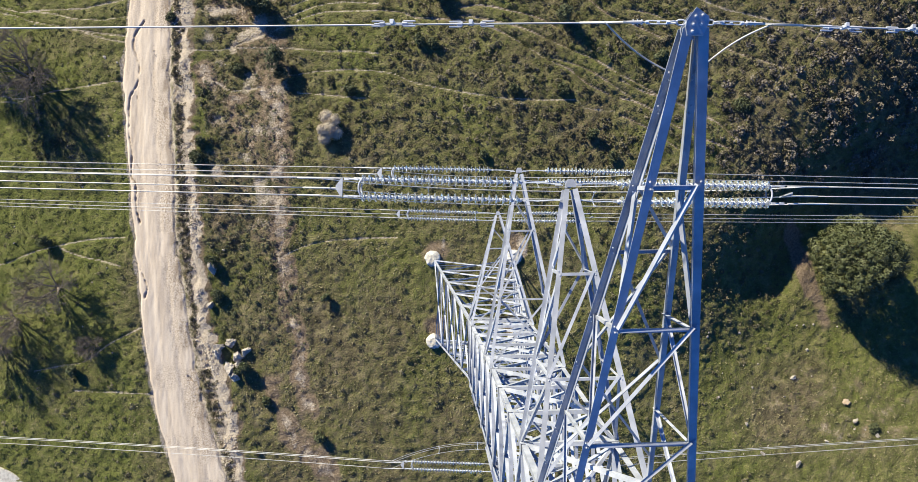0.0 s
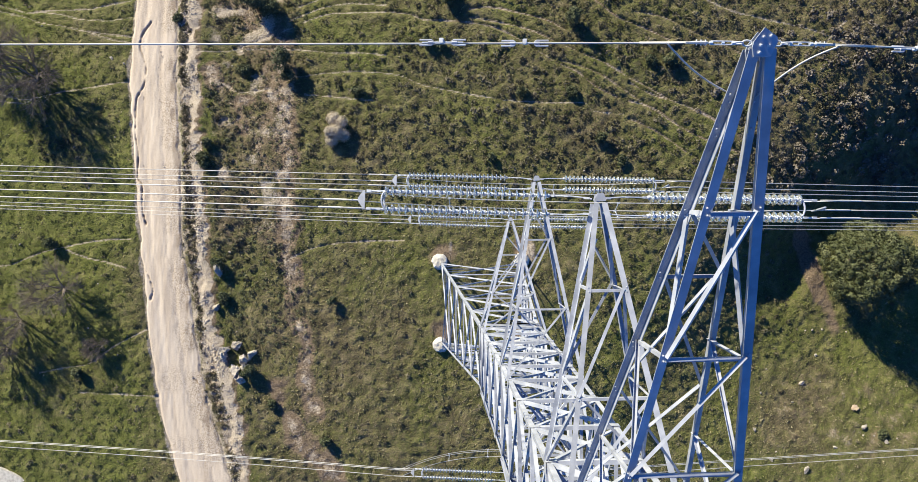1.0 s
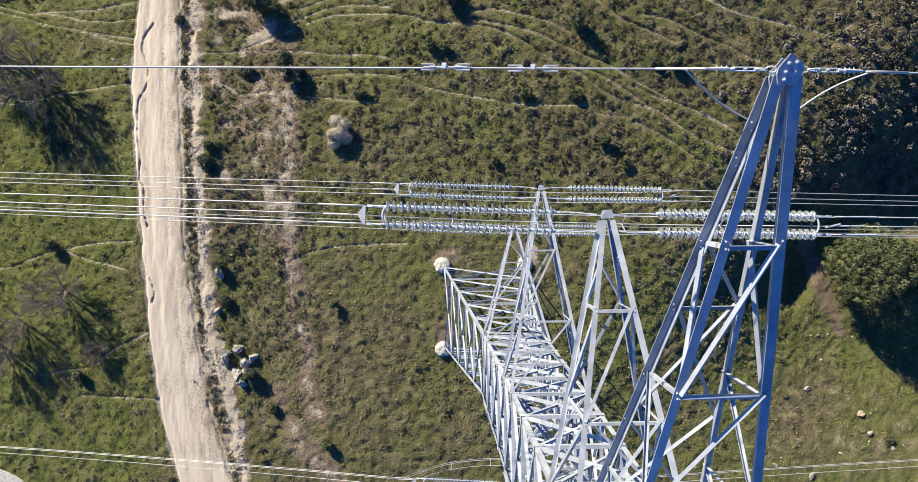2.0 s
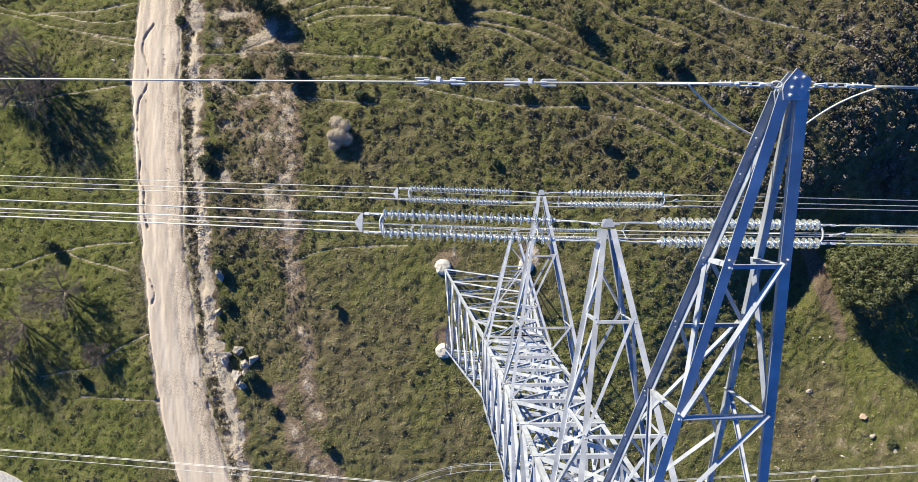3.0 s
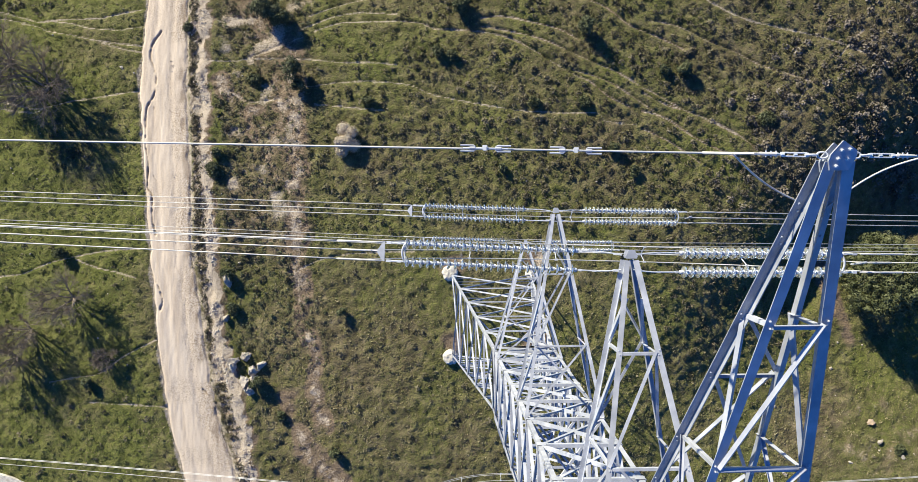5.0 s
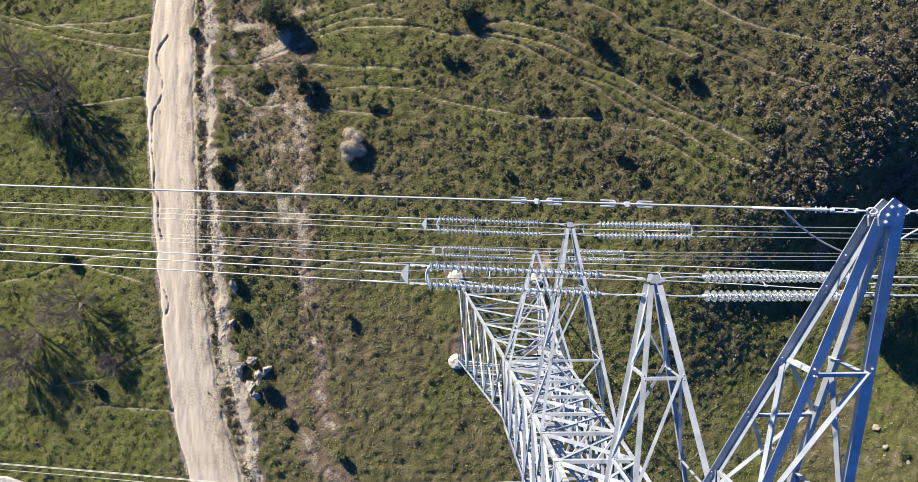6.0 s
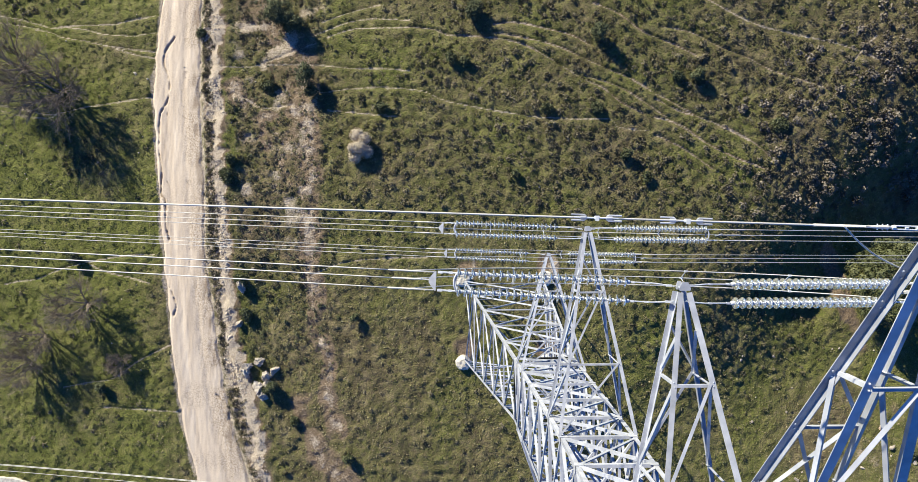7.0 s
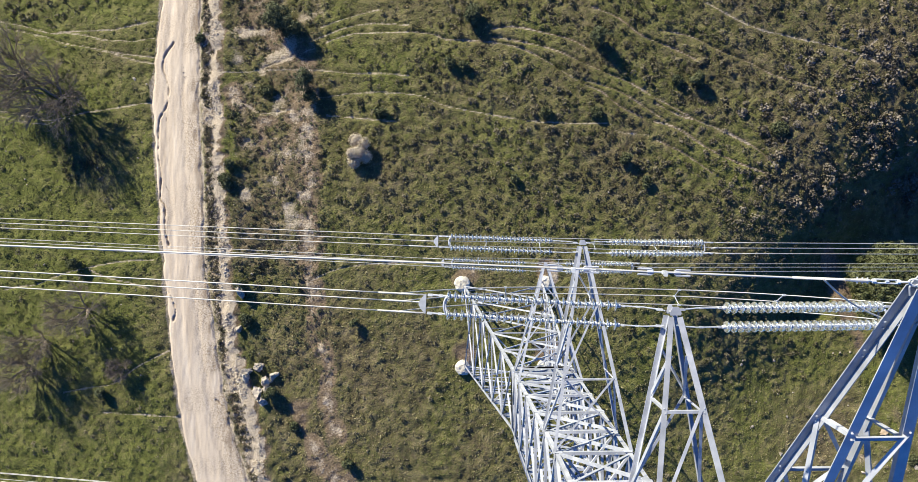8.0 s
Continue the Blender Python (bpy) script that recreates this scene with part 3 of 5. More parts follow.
def make_road():
    """The chalk track: a sheet of its own, with wheel lines, a washed-out rut and crumbled edges."""
    ys = np.concatenate([np.arange(-60, -24, 0.5), np.arange(-24, 40, 0.12), np.arange(40, 90.01, 0.5)])
    u = np.linspace(0, 1, 61)
    west, east = road_edges(ys)
    ragged = (value_noise(ys, ys * 0, 1.3, 2) - 0.5) * 0.45 + (value_noise(ys, ys * 0, 0.35, 1) - 0.5) * 0.1
    ragged2 = (value_noise(ys, ys * 0 + 50, 0.9, 4) - 0.5) * 0.5 + (value_noise(ys, ys * 0 + 9, 0.3, 5) - 0.5) * 0.12
    X = (west + ragged)[:, None] * (1 - u) + (east + ragged2)[:, None] * u
    Y = np.repeat(ys[:, None], len(u), 1)
    x, y = X.ravel(), Y.ravel()
    U = np.tile(u, len(ys))
    crown = 0.04 * np.sin(np.pi * U)
    wheel = -0.05 * np.exp(-((U - 0.28) / 0.07) ** 2) - 0.05 * np.exp(-((U - 0.66) / 0.07) ** 2)
    d = np.minimum(near(x, y, curve_through(RUT, 0.1), 2), near(x, y, curve_through(RUT_LOW[:3], 0.15), 2))
    d = np.minimum(d, near(x, y, curve_through(RUT_LOW[3:], 0.15), 2))
    d = np.minimum(d, 0.09 + near(x, y, curve_through(RUT_EAST, 0.12), 2)) + (value_noise(x, y, 0.35, 1) - 0.5) * 0.16 + (value_noise(x, y, 1.5, 4) - 0.5) * 0.12
    rut = (1 - ramp01(d, 0.0, 0.145)) * (0.65 + 0.35 * ramp01(value_noise(x, y, 2.4, 2), 0.2, 0.6))
    z = hill(x, y) + crown + wheel - 0.18 * rut + (value_noise(x * 3, y * 0.6, 0.6, 3) - 0.5) * 0.035 + (value_noise(x * 2, y * 0.3, 1.1, 4) - 0.5) * 0.03 - 0.03
    z -= 0.10 * (ramp01(-U, -0.05, 0.0) + ramp01(U, 0.95, 1.0))
    ny, nu = len(ys), len(u)
    faces = [(r * nu + c, r * nu + c + 1, (r + 1) * nu + c + 1, (r + 1) * nu + c) for r in range(ny - 1) for c in range(nu - 1)]
    me = mesh_of("road", np.stack([x, y, z], 1).tolist(), faces, CHALK, smooth=True)
    stony = ramp01(U, 0.45, 0.85) * ramp01(value_noise(x, y, 2.5, 5), 0.25, 0.6) + 0.5 * ramp01(value_noise(x, y, 3.5, 2), 0.5, 0.8)
    plan_attribute(me, np.clip(np.stack([stony, np.maximum(rut, 0.75 * ramp01(value_noise(x * 2, y * 0.5, 0.7, 6), 0.5, 0.85) * ramp01(U, 0.78, 0.9) * (1 - ramp01(U, 0.96, 1.0))), rut * 0, rut * 0 + 1], 1), 0, 1))
    tagged(new("road", me), "pale packed chalk track with washed-out ruts", "road", kind="structure")


make_road()

# ---------------------------------------------------------------- lattice tower
# height, axis x and y, half width along x and along y
LEVELS = [(0.0, 0.03, -0.21, 4.28, 4.33), (28.6, 0.0, -0.14, 1.80, 1.86), (42.0, -0.03, -0.33, 1.40, 1.92), (54.6, 0.03, -0.33, 1.13, 1.36)]


def level(z):
    """The tower's axis and half widths at a height."""
    hs = [row[0] for row in LEVELS]
    return [float(np.interp(z, hs, [row[k] for row in LEVELS])) for k in (1, 2, 3, 4)]


def corner(sx, sy, z):
    cx, cy, hx, hy = level(z)
    return Vector((cx + sx * hx, cy + sy * hy, z))


def lean(z):
    """The arm tips stand a hand's width off plumb."""
    return -0.0021 * z


def angle_bar(p, q, wide, thick, out_a, out_b, deep=None):
    """An L-section bar from p to q: its heel on the line, one flange along out_a, the other along out_b."""
    p, q = Vector(p), Vector(q)
    d = (q - p).normalized()
    a = Vector(out_a)
    a = (a - d * a.dot(d)).normalized()
    b = Vector(out_b)
    b = b - d * b.dot(d)
    b = (b - a * b.dot(a)).normalized()
    deep = deep or wide
    sect = [(0, 0), (wide, 0), (wide, thick), (thick, thick), (thick, deep), (0, deep)]
    verts = [e + a * s + b * t for e in (p, q) for s, t in sect]
    faces = [(0, 1, 7, 6), (1, 2, 8, 7), (2, 3, 9, 8), (3, 4, 10, 9), (4, 5, 11, 10), (5, 0, 6, 11),
             (3, 2, 1, 0), (5, 4, 3, 0), (6, 7, 8, 9), (6, 9, 10, 11)]
    return verts, faces


def bar(name, parent, p, q, wide, out_a, out_b, thick=None, label="", deep=None):
    v, f = angle_bar(p, q, wide, thick or wide * 0.12, out_a, out_b, deep)
    return piece(name, mesh_of(name, v, f, STEEL), parent, None, label)


BOLT = mesh_of("bolt", *joined(lathe([(0, 0.0), (0, 0.021), (0.006, 0.021), (0.006, 0.015), (0.022, 0.015), (0.026, 0.010), (0.026, 0.0)], 8, "z")), FITTING)

tower = thing("transmission_tower", (0, 0, 0), "tall galvanised steel lattice pylon on four concrete footings", "pylon")


def footings():
    """Rough cast caps, each a little different, sunk in the turf."""
    for k, (sx, sy) in enumerate(((-1, -1), (-1, 1), (1, -1), (1, 1))):
        prof = [(-1.6, 0.80), (0.0, 0.84), (0.14, 0.80), (0.26, 0.66), (0.34, 0.42), (0.37, 0.2), (0.37, 0.0)]
        v, f = lathe(prof, 24, "z")
        v = [(x * (1 + 0.22 * noise.noise((x * 2.3, y * 2.3, k * 9.1))), y * (1 + 0.22 * noise.noise((x * 2.3, y * 2.3, k * 9.1 + 4))),
              z + 0.10 * noise.noise((x * 3.1, y * 3.1, k * 5.0))) for x, y, z in v]
        c = corner(sx, sy, 0)
        ground = float(relief(np.array([c.x]), np.array([c.y]))[0])
        piece("footing", mesh_of("footing", v, f, CONCRETE), tower, Matrix.Translation((c.x * 1.03, c.y * 1.03, max(ground, -0.4) + 0.08)), "pale rough-cast concrete footing")


def body():
    for sx in (-1, 1):
        for sy in (-1, 1):
            for (z0, z1, w) in ((0.1, 28.6, 0.18), (28.6, 42.0, 0.16), (42.0, 54.6, 0.15)):
                bar("leg", tower, corner(sx, sy, z0), corner(sx, sy, z1), w, (-sx, 0, 0), (0, -sy, 0), 0.022)
    low = [0.4, 8.6, 15.0, 20.4, 24.8, 28.6]
    high = [28.6, 30.0, 32.0, 34.5, 37.2, 39.7, 42.0, 44.4, 46.9, 49.3, 51.8, 54.4]
    faces = [((-1, -1), (-1, 1), (-1, 0, 0)), ((1, -1), (1, 1), (1, 0, 0)), ((-1, 1), (1, 1), (0, 1, 0)), ((-1, -1), (1, -1), (0, -1, 0))]
    for a, b, out in faces:
        out = Vector(out)
        ins = -out
        # the heel of one diagonal of each pair is turned up, that of the other down
        rise, sink = ((0, 0, 1), (0, 0, -1)) if out.x else ((0, 0, -1), (0, 0, 1))
        for z0, z1 in zip(low, low[1:]):
            p0, q0, p1, q1 = corner(*a, z0), corner(*b, z0), corner(*a, z1), corner(*b, z1)
            w = 0.11 if z0 < 20 else 0.105
            e = out * 0.014
            bar("brace", tower, p0 + e, q1 + e, w, rise, ins)
            bar("brace", tower, q0 - e, p1 - e, w, sink, ins)
            bar("strut", tower, p1, q1, 0.09, (0, 0, -1), ins)
            if z0 > 18:
                continue
            # secondary members from the crossing to the legs
            k = (p0 - q0).length / ((p0 - q0).length + (p1 - q1).length)
            mid = p0.lerp(q1, k)
            lp, lq = p0.lerp(p1, k), q0.lerp(q1, k)
            if z0 < 5:
                bar("redundant", tower, lp, mid, 0.07, (0, 0, 1), ins)
                bar("redundant", tower, lq, mid, 0.07, (0, 0, 1), ins)
            for leg0, far in ((p0, q1), (q0, p1)):
                top = p1 if leg0 is p0 else q1
                n = leg0.lerp(far, k * 0.5)
                bar("redundant", tower, leg0.lerp(top, k * 0.62), n, 0.055, (0, 0, 1), ins)
                n2 = leg0.lerp(far, k + (1 - k) * 0.5)
                other = (q0 if leg0 is p0 else p0).lerp(q1 if leg0 is p0 else p1, k + (1 - k) * 0.42)
                bar("redundant", tower, other, n2, 0.055, (0, 0, 1), ins)
        for i, (z0, z1) in enumerate(zip(high, high[1:])):
            p0, q0, p1, q1 = corner(*a, z0), corner(*b, z0), corner(*a, z1), corner(*b, z1)
            e = out * 0.014
            bar("brace", tower, p0 + e, q1 + e, 0.108, rise, ins)
            bar("brace", tower, q0 - e, p1 - e, 0.108, sink, ins)
            bar("strut", tower, p1, q1, 0.12, (0, 0, -1), ins)
            if i == 0:
                bar("strut", tower, p0, q0, 0.12, (0, 0, -1), ins)
    for z in high[1:-1]:
        for sx in (-1, 1):
            for sy in (-1, 1):
                c = corner(sx, sy, z)
                piece("gusset", mesh_of("gusset", *box(c.x + sx * 0.022, c.y - sy * 0.12, c.z, 0.012, 0.30, 0.24), STEEL), tower)
                piece("gusset", mesh_of("gusset", *box(c.x - sx * 0.12, c.y + sy * 0.022, c.z, 0.30, 0.012, 0.24), STEEL), tower)
    for z in (20.4, 30.0, 32.0, 39.7, 42.0, 49.3, 51.8, 54.4):
        bar("diaphragm_bar", tower, corner(-1, -1, z - 0.05), corner(1, 1, z - 0.05), 0.09, (0, 0, -1), (1, -1, 0))
        bar("diaphragm_bar", tower, corner(1, -1, z - 0.07), corner(-1, 1, z - 0.07), 0.09, (0, 0, -1), (1, 1, 0))


def bolts_on(parent, at, along, across, normal, pairs=2):
    """A few bolt heads on a flange at a joint."""
    along, normal = Vector(along).normalized(), Vector(normal).normalized()
    turn = normal.to_track_quat("Z", "Y").to_matrix().to_4x4()
    for k in range(pairs):
        piece("bolt", BOLT, parent, Matrix.Translation(Vector(at) + along * (0.1 * (k - 0.5)) + Vector(across) * (0.03 * (k % 2))) @ turn @ Matrix.Scale(0.7, 4))


def arm(name, side, z_low, z_up, tip_low, tip_up, cuts, sizes, tip_half, gusset, label):
    """A pyramid arm of four chords from the body to a tip; side 1 is north, -1 south."""
    roots, tips = {}, {}
    for sx in (-1, 1):
        for up, z, tip in ((0, z_low, tip_low), (1, z_up, tip_up)):
            roots[sx, up] = corner(sx, side, z)
            tips[sx, up] = Vector((lean(z_low) + sx * tip_half, tip[0], tip[1]))
    v, f = gusset
    v = [(p[0] + lean(z_low), p[1], p[2]) for p in v]
    head = piece(name, mesh_of(name, v, f, STEEL), tower, None, label)
    chord, strut, lace = sizes
    at = lambda sx, up, t: roots[sx, up].lerp(tips[sx, up], t)
    for (sx, up) in roots:
        heel = Vector((-sx * chord * 0.4, 0, 0))
        bar("chord", head, roots[sx, up] + heel, tips[sx, up].lerp(roots[sx, up], 0.015) + heel * 0.4, chord, (sx, 0, 0), (0, 0, -1 if up else 1), chord * 0.1, deep=chord * (0.5 if up else 0.65))
    stops = [0.0, *cuts]
    for i, t in enumerate(stops):
        if i:
            bar("strut", head, at(-1, 1, t), at(1, 1, t), strut, (0, -side, 0), (0, 0, -1))
            for sx in (-1, 1):
                bar("strut", head, at(sx, 0, t), at(sx, 1, t), strut, (0, -side, 0), (-sx, 0, 0))
        t1 = stops[i + 1] if i + 1 < len(stops) else None
        if t1 is None:
            continue
        s = 1 if i % 2 == 0 else -1
        for up in (0, 1):
            # flat in the plane of the upper or the lower chords
            plane = (at(1, up, t) - at(-1, up, t)).cross(at(1, up, t1) - at(1, up, t)).normalized()
            plane = plane if plane.z > 0 else -plane
            p, q = (at(-1, 1, t), at(1, 1, t1)) if up else (at(s, 0, t), at(-s, 0, t1))
            shift = plane * (0.02 if up else -0.02)
            bar("lace", head, p + shift, q + shift, lace, plane.cross(q - p), -plane)
        for sx in (-1, 1):
            out = Vector((sx * 0.012, 0, 0))
            bar("lace", head, at(sx, 0, t) + out, at(sx, 1, t1) + out, lace, (0, side, 0), (-sx, 0, 0))
            for up in (0, 1):
                bolts_on(head, at(sx, up, t1) + Vector((sx * chord * 0.15, 0, 0.004 if up else -0.004)), tips[sx, up] - roots[sx, up],
                         (sx, 0, 0), (0, 0, 1 if up else -1))
    # the last bay, up to the tip
    t, t1 = stops[-1], stops[-1] + 0.55 * (1 - stops[-1])
    for sx in (-1, 1):
        bar("lace", head, at(sx, 0, t), at(sx, 1, t1), lace, (0, side, 0), (-sx, 0, 0))
    bar("lace", head, at(-1, 0, t1), at(1, 0, t), lace, (0, side, 0), (0, 0, 1))
    return head


def tip_gusset(y, z, side, wide, deep):
    """Hanger plates at an arm's tip, above and below, with a cross plate."""
    out = [(-wide, y - side * deep), (wide, y - side * deep), (wide * 1.15, y), (wide * 0.6, y + side * 0.14), (-wide * 0.6, y + side * 0.14), (-wide * 1.15, y)]
    if side < 0:
        out = out[::-1]
    return joined(slab(out, z + 0.16, z + 0.185), slab([(a * 0.6, b) for a, b in out], z - 0.185, z - 0.16), box(0, y, z, wide * 0.7, 0.03, 0.31, 0.2))


TIPS = {"low": (7.85, 30.85), "mid": (9.2, 40.6), "top": (7.82, 50.35)}
SOUTH = {"low": (-6.8, 30.85), "mid": (-8.1, 40.6), "top": (-6.8, 50.35)}
footings()
body()
for key, lo, up in (("low", 30.0, 32.0), ("mid", 39.7, 42.0), ("top", 49.3, 51.8)):
    for side, (y, z) in ((1, TIPS[key]), (-1, SOUTH[key])):
        arm("crossarm", side, lo, up, (y, z - 0.16), (y, z + 0.16), (0.34, 0.69), (0.118, 0.065, 0.07), 0.04,
            tip_gusset(y, z, side, 0.115, 0.05), "tapering lattice crossarm of white-grey angle bars")


def horn_plate(y, z, side):
    """The blue-grey gusset at the tip of a horn."""
    out = [(-0.10, y - side * 0.17), (0.09, y - side * 0.17), (0.135, y - side * 0.03), (0.12, y + side * 0.02), (-0.04, y + side * 0.11), (-0.13, y - side * 0.02), (-0.135, y - side * 0.08)]
    if side < 0:
        out = out[::-1]
    v, f = joined(slab(out, z + 0.06, z + 0.085), slab(out, z - 0.09, z - 0.065), box(0, y - side * 0.06, z, 0.24, 0.025, 0.12, 0.2))
    return [(p[0], p[1], p[2] + PITCH * side * (p[1] - y)) for p in v], f


PITCH = 0.46        # rise of the horns per metre out
HORN = (-0.18, 9.12, 57.78)


def horn(side, y):
    """An upswept arm: struts and diagonals on its sides and back, crossed bars between its two lower chords."""
    x, z = HORN[0], HORN[2]
    roots = {(sx, up): corner(sx, side, 54.1 if up else 51.8) for sx in (-1, 1) for up in (0, 1)}
    tips = {(sx, up): Vector((x + sx * 0.03, y + (0 if up else 0.04 * side), z + (0.055 if up else -0.075))) for sx in (-1, 1) for up in (0, 1)}
    v, f = horn_plate(y, z, side)
    head = piece("horn", mesh_of("horn", [(p[0] + x, p[1], p[2]) for p in v], f, STEEL), tower, None, "upswept lattice horn carrying the earth wire")
    chord, thin = 0.125, 0.058
    at = lambda sx, up, t: roots[sx, up].lerp(tips[sx, up], t)
    for (sx, up) in roots:
        heel = Vector((-sx * chord * 0.4, 0, 0))
        bar("chord", head, roots[sx, up] + heel, tips[sx, up].lerp(roots[sx, up], 0.012) + heel * 0.3, chord, (sx, 0, 0), (0, 0, -1 if up else 1), 0.012, deep=chord * (0.5 if up else 0.75))
    joints, between = (0.0, 0.27, 0.52, 0.77), (0.10, 0.40, 0.655, 0.885)
    lift = Vector((0, 0, 0.02))
    for t0, t1 in zip(joints, joints[1:]):
        bar("lace", head, at(-1, 1, t0) + lift * 3, at(1, 1, t1) + lift * 3, thin * 0.95, (0, side, 0), (0, 0, -1))
        bar("strut", head, at(-1, 1, t1) - lift, at(1, 1, t1) - lift, thin, (0, 0, 1) if t1 > 0.6 else (0, -side, 0), (0, -side, 0) if t1 > 0.6 else (0, 0, -1))
        for sx in (-1, 1):
            bar("strut", head, at(sx, 0, t1), at(sx, 1, t1), thin, (0, -side, 0), (-sx, 0, 0))
            bar("lace", head, at(sx, 0, t1), at(sx, 1, t0), thin, (0, side, 0), (-sx, 0, 0))
            bolts_on(head, at(sx, 1, t1) + Vector((sx * chord * 0.2, 0, 0.006)), tips[sx, 1] - roots[sx, 1], (sx, 0, 0), (0, 0, 1))
    for i, t1 in enumerate(between):
        if i == 2:
            bar("strut", head, at(-1, 0, t1) - lift, at(1, 0, t1) - lift, thin, (0, 0, 1), (0, -side, 0))
        if 0 < i < 3:
            t0 = between[i - 1]
            bar("lace", head, at(-1, 0, t0) - lift, at(1, 0, t1) - lift, thin, (0, side, 0), (0, 0, 1))
            bar("lace", head, at(-1, 0, t1) - lift * 2.5, at(1, 0, t0) - lift * 2.5, thin, (0, side, 0), (0, 0, 1))
        for sx in (-1, 1):
            for t in (t1, t1 + 0.11):
                bolts_on(head, at(sx, 0, min(t, 0.93)) + Vector((sx * chord * 0.25, 0, 0.016)), tips[sx, 0] - roots[sx, 0], (sx, 0, 0), (0, 0, 1))
    bar("lace", head, at(-1, 0, 0.77) - lift, at(1, 0, 0.655) - lift, thin, (0, side, 0), (0, 0, 1))
    for bx, by in ((-0.035, 0.02), (0.045, 0.03), (-0.05, -0.06), (0.04, -0.06), (-0.05, -0.13)):
        piece("bolt", BOLT, head, Matrix.Translation((x + bx, y + side * by, z + 0.085 + PITCH * by)) @ pose(0, 0, 0, side * 24.7))


for side, y in ((1, HORN[1]), (-1, -7.9)):
    horn(side, y)


# ---------------------------------------------------------------- insulators
def disc_mesh():
    pitch = 0.17
    shell = lathe([(0.075, 0.040), (0.080, 0.075), (0.092, 0.110), (0.112, 0.134), (0.128, 0.140), (0.134, 0.136), (0.122, 0.122),
                   (0.138, 0.112), (0.118, 0.098), (0.134, 0.085), (0.112, 0.070), (0.112, 0.040)], 18)
    cap = lathe([(0.0, 0.018), (0.005, 0.040), (0.050, 0.050), (0.078, 0.052), (0.085, 0.042), (0.115, 0.040), (0.118, 0.024), (pitch, 0.022)], 10)
    v, f = joined(shell, cap)
    return mesh_of("disc", v, f, [GLASS, FITTING], [0] * len(shell[1]) + [1] * len(cap[1]), smooth=True)


DISC = disc_mesh()


def tension_set(at, toward, count, label, lead=1.0, tilt=0.0):
    """A double string of glass discs from an arm tip (local x leads to the conductors), with links, corona ring and yoke."""
    x = Vector(toward).normalized()
    yv = Vector((0, 0, 1)).cross(x).normalized()
    m = Matrix((x, yv, x.cross(yv))).transposed().to_4x4()
    m.translation = at
    ob = thing("insulator_set", m, label, "insulator", "tension insulators of the pylon")
    start, end = lead, lead + count * 0.17
    spread = ((-0.22, 0.05), (0.22, 0.05), (0.0, -0.30))
    for sy in (-0.22, 0.22):
        a = 0.13 if sy < 0 else -0.13
        rod = joined(sweep([(0.02, sy * 0.75, 0), (0.10, sy * 0.85, 0), (0.5, sy, 0), (start, sy, 0)], 0.016, 6),
                     box(0.14, sy * 0.85, 0, 0.14, 0.05, 0.05), box(0.62, sy, 0, 0.10, 0.04, 0.04), box(start - 0.06, sy, 0, 0.08, 0.05, 0.05))
        piece("link_rod", mesh_of("link_rod", *rod, FITTING), ob)
        for k in range(count):
            piece("disc", DISC, ob, Matrix.Translation((start + 0.17 * k, sy, 0)))
        tail = joined(sweep([(end, sy, 0), (end + 0.45, sy, 0)], 0.022, 6), box(end + 0.14, sy, 0, 0.10, 0.055, 0.05), box(end + 0.40, sy, 0, 0.12, 0.06, 0.05))
        piece("clevis", mesh_of("clevis", *tail, FITTING), ob)
    ring = [(end - 0.02 + 0.06 * math.cos(2 * w), 0.30 * math.sin(w), 0.12 * math.cos(w)) for w in [2 * math.pi * k / 28 for k in range(28)]]
    piece("corona_ring", mesh_of("corona_ring", *sweep(ring, 0.024, 8, True), STEEL, smooth=True), ob, None, "polished oval corona ring")
    plate = [(end + 0.50, -0.235), (end + 0.54, -0.235), (end + 0.68, -0.04), (end + 0.68, 0.04), (end + 0.54, 0.235), (end + 0.50, 0.235)]
    piece("yoke_plate", mesh_of("yoke_plate", *slab(plate, -0.016, 0.016), STEEL), ob, pose(0, 0, 0, tilt), "flat grey steel yoke plate")
    for sy, dz in spread:
        v, f = joined(sweep([(end + 0.56, sy, 0), (end + 0.72, sy, dz), (end + 1.05, sy, dz)], 0.018, 6), sweep([(end + 1.05, sy, dz), (end + 1.10, sy, dz), (end + 1.65, sy, dz), (end + 1.7, sy, dz)], [0.018, 0.023, 0.023, 0.014], 8))
        piece("dead_end_clamp", mesh_of("dead_end_clamp", v, f, ALU), ob)
    ends = [m @ Vector((end + 1.7, sy, dz)) for sy, dz in spread]
    tails = [m @ Vector((end + 1.2, sy, dz - 0.03)) for sy, dz in spread]
    return ends, tails


def span(start, dx, slope, drift, bend, reach):
    """Points of a hanging wire that leaves start along dx."""
    steps = [reach * (k / 40) ** 1.6 for k in range(41)]
    return [(start.x + dx * s, start.y + drift * s, start.z - slope * s + bend * s * s) for s in steps]


def wire(name, path, radius, label, category, group, mat=None, sides=6):
    me = mesh_of(name, *sweep(path, radius, sides), mat or ALU, smooth=True)
    return tagged(new(name, me), label, category, group)


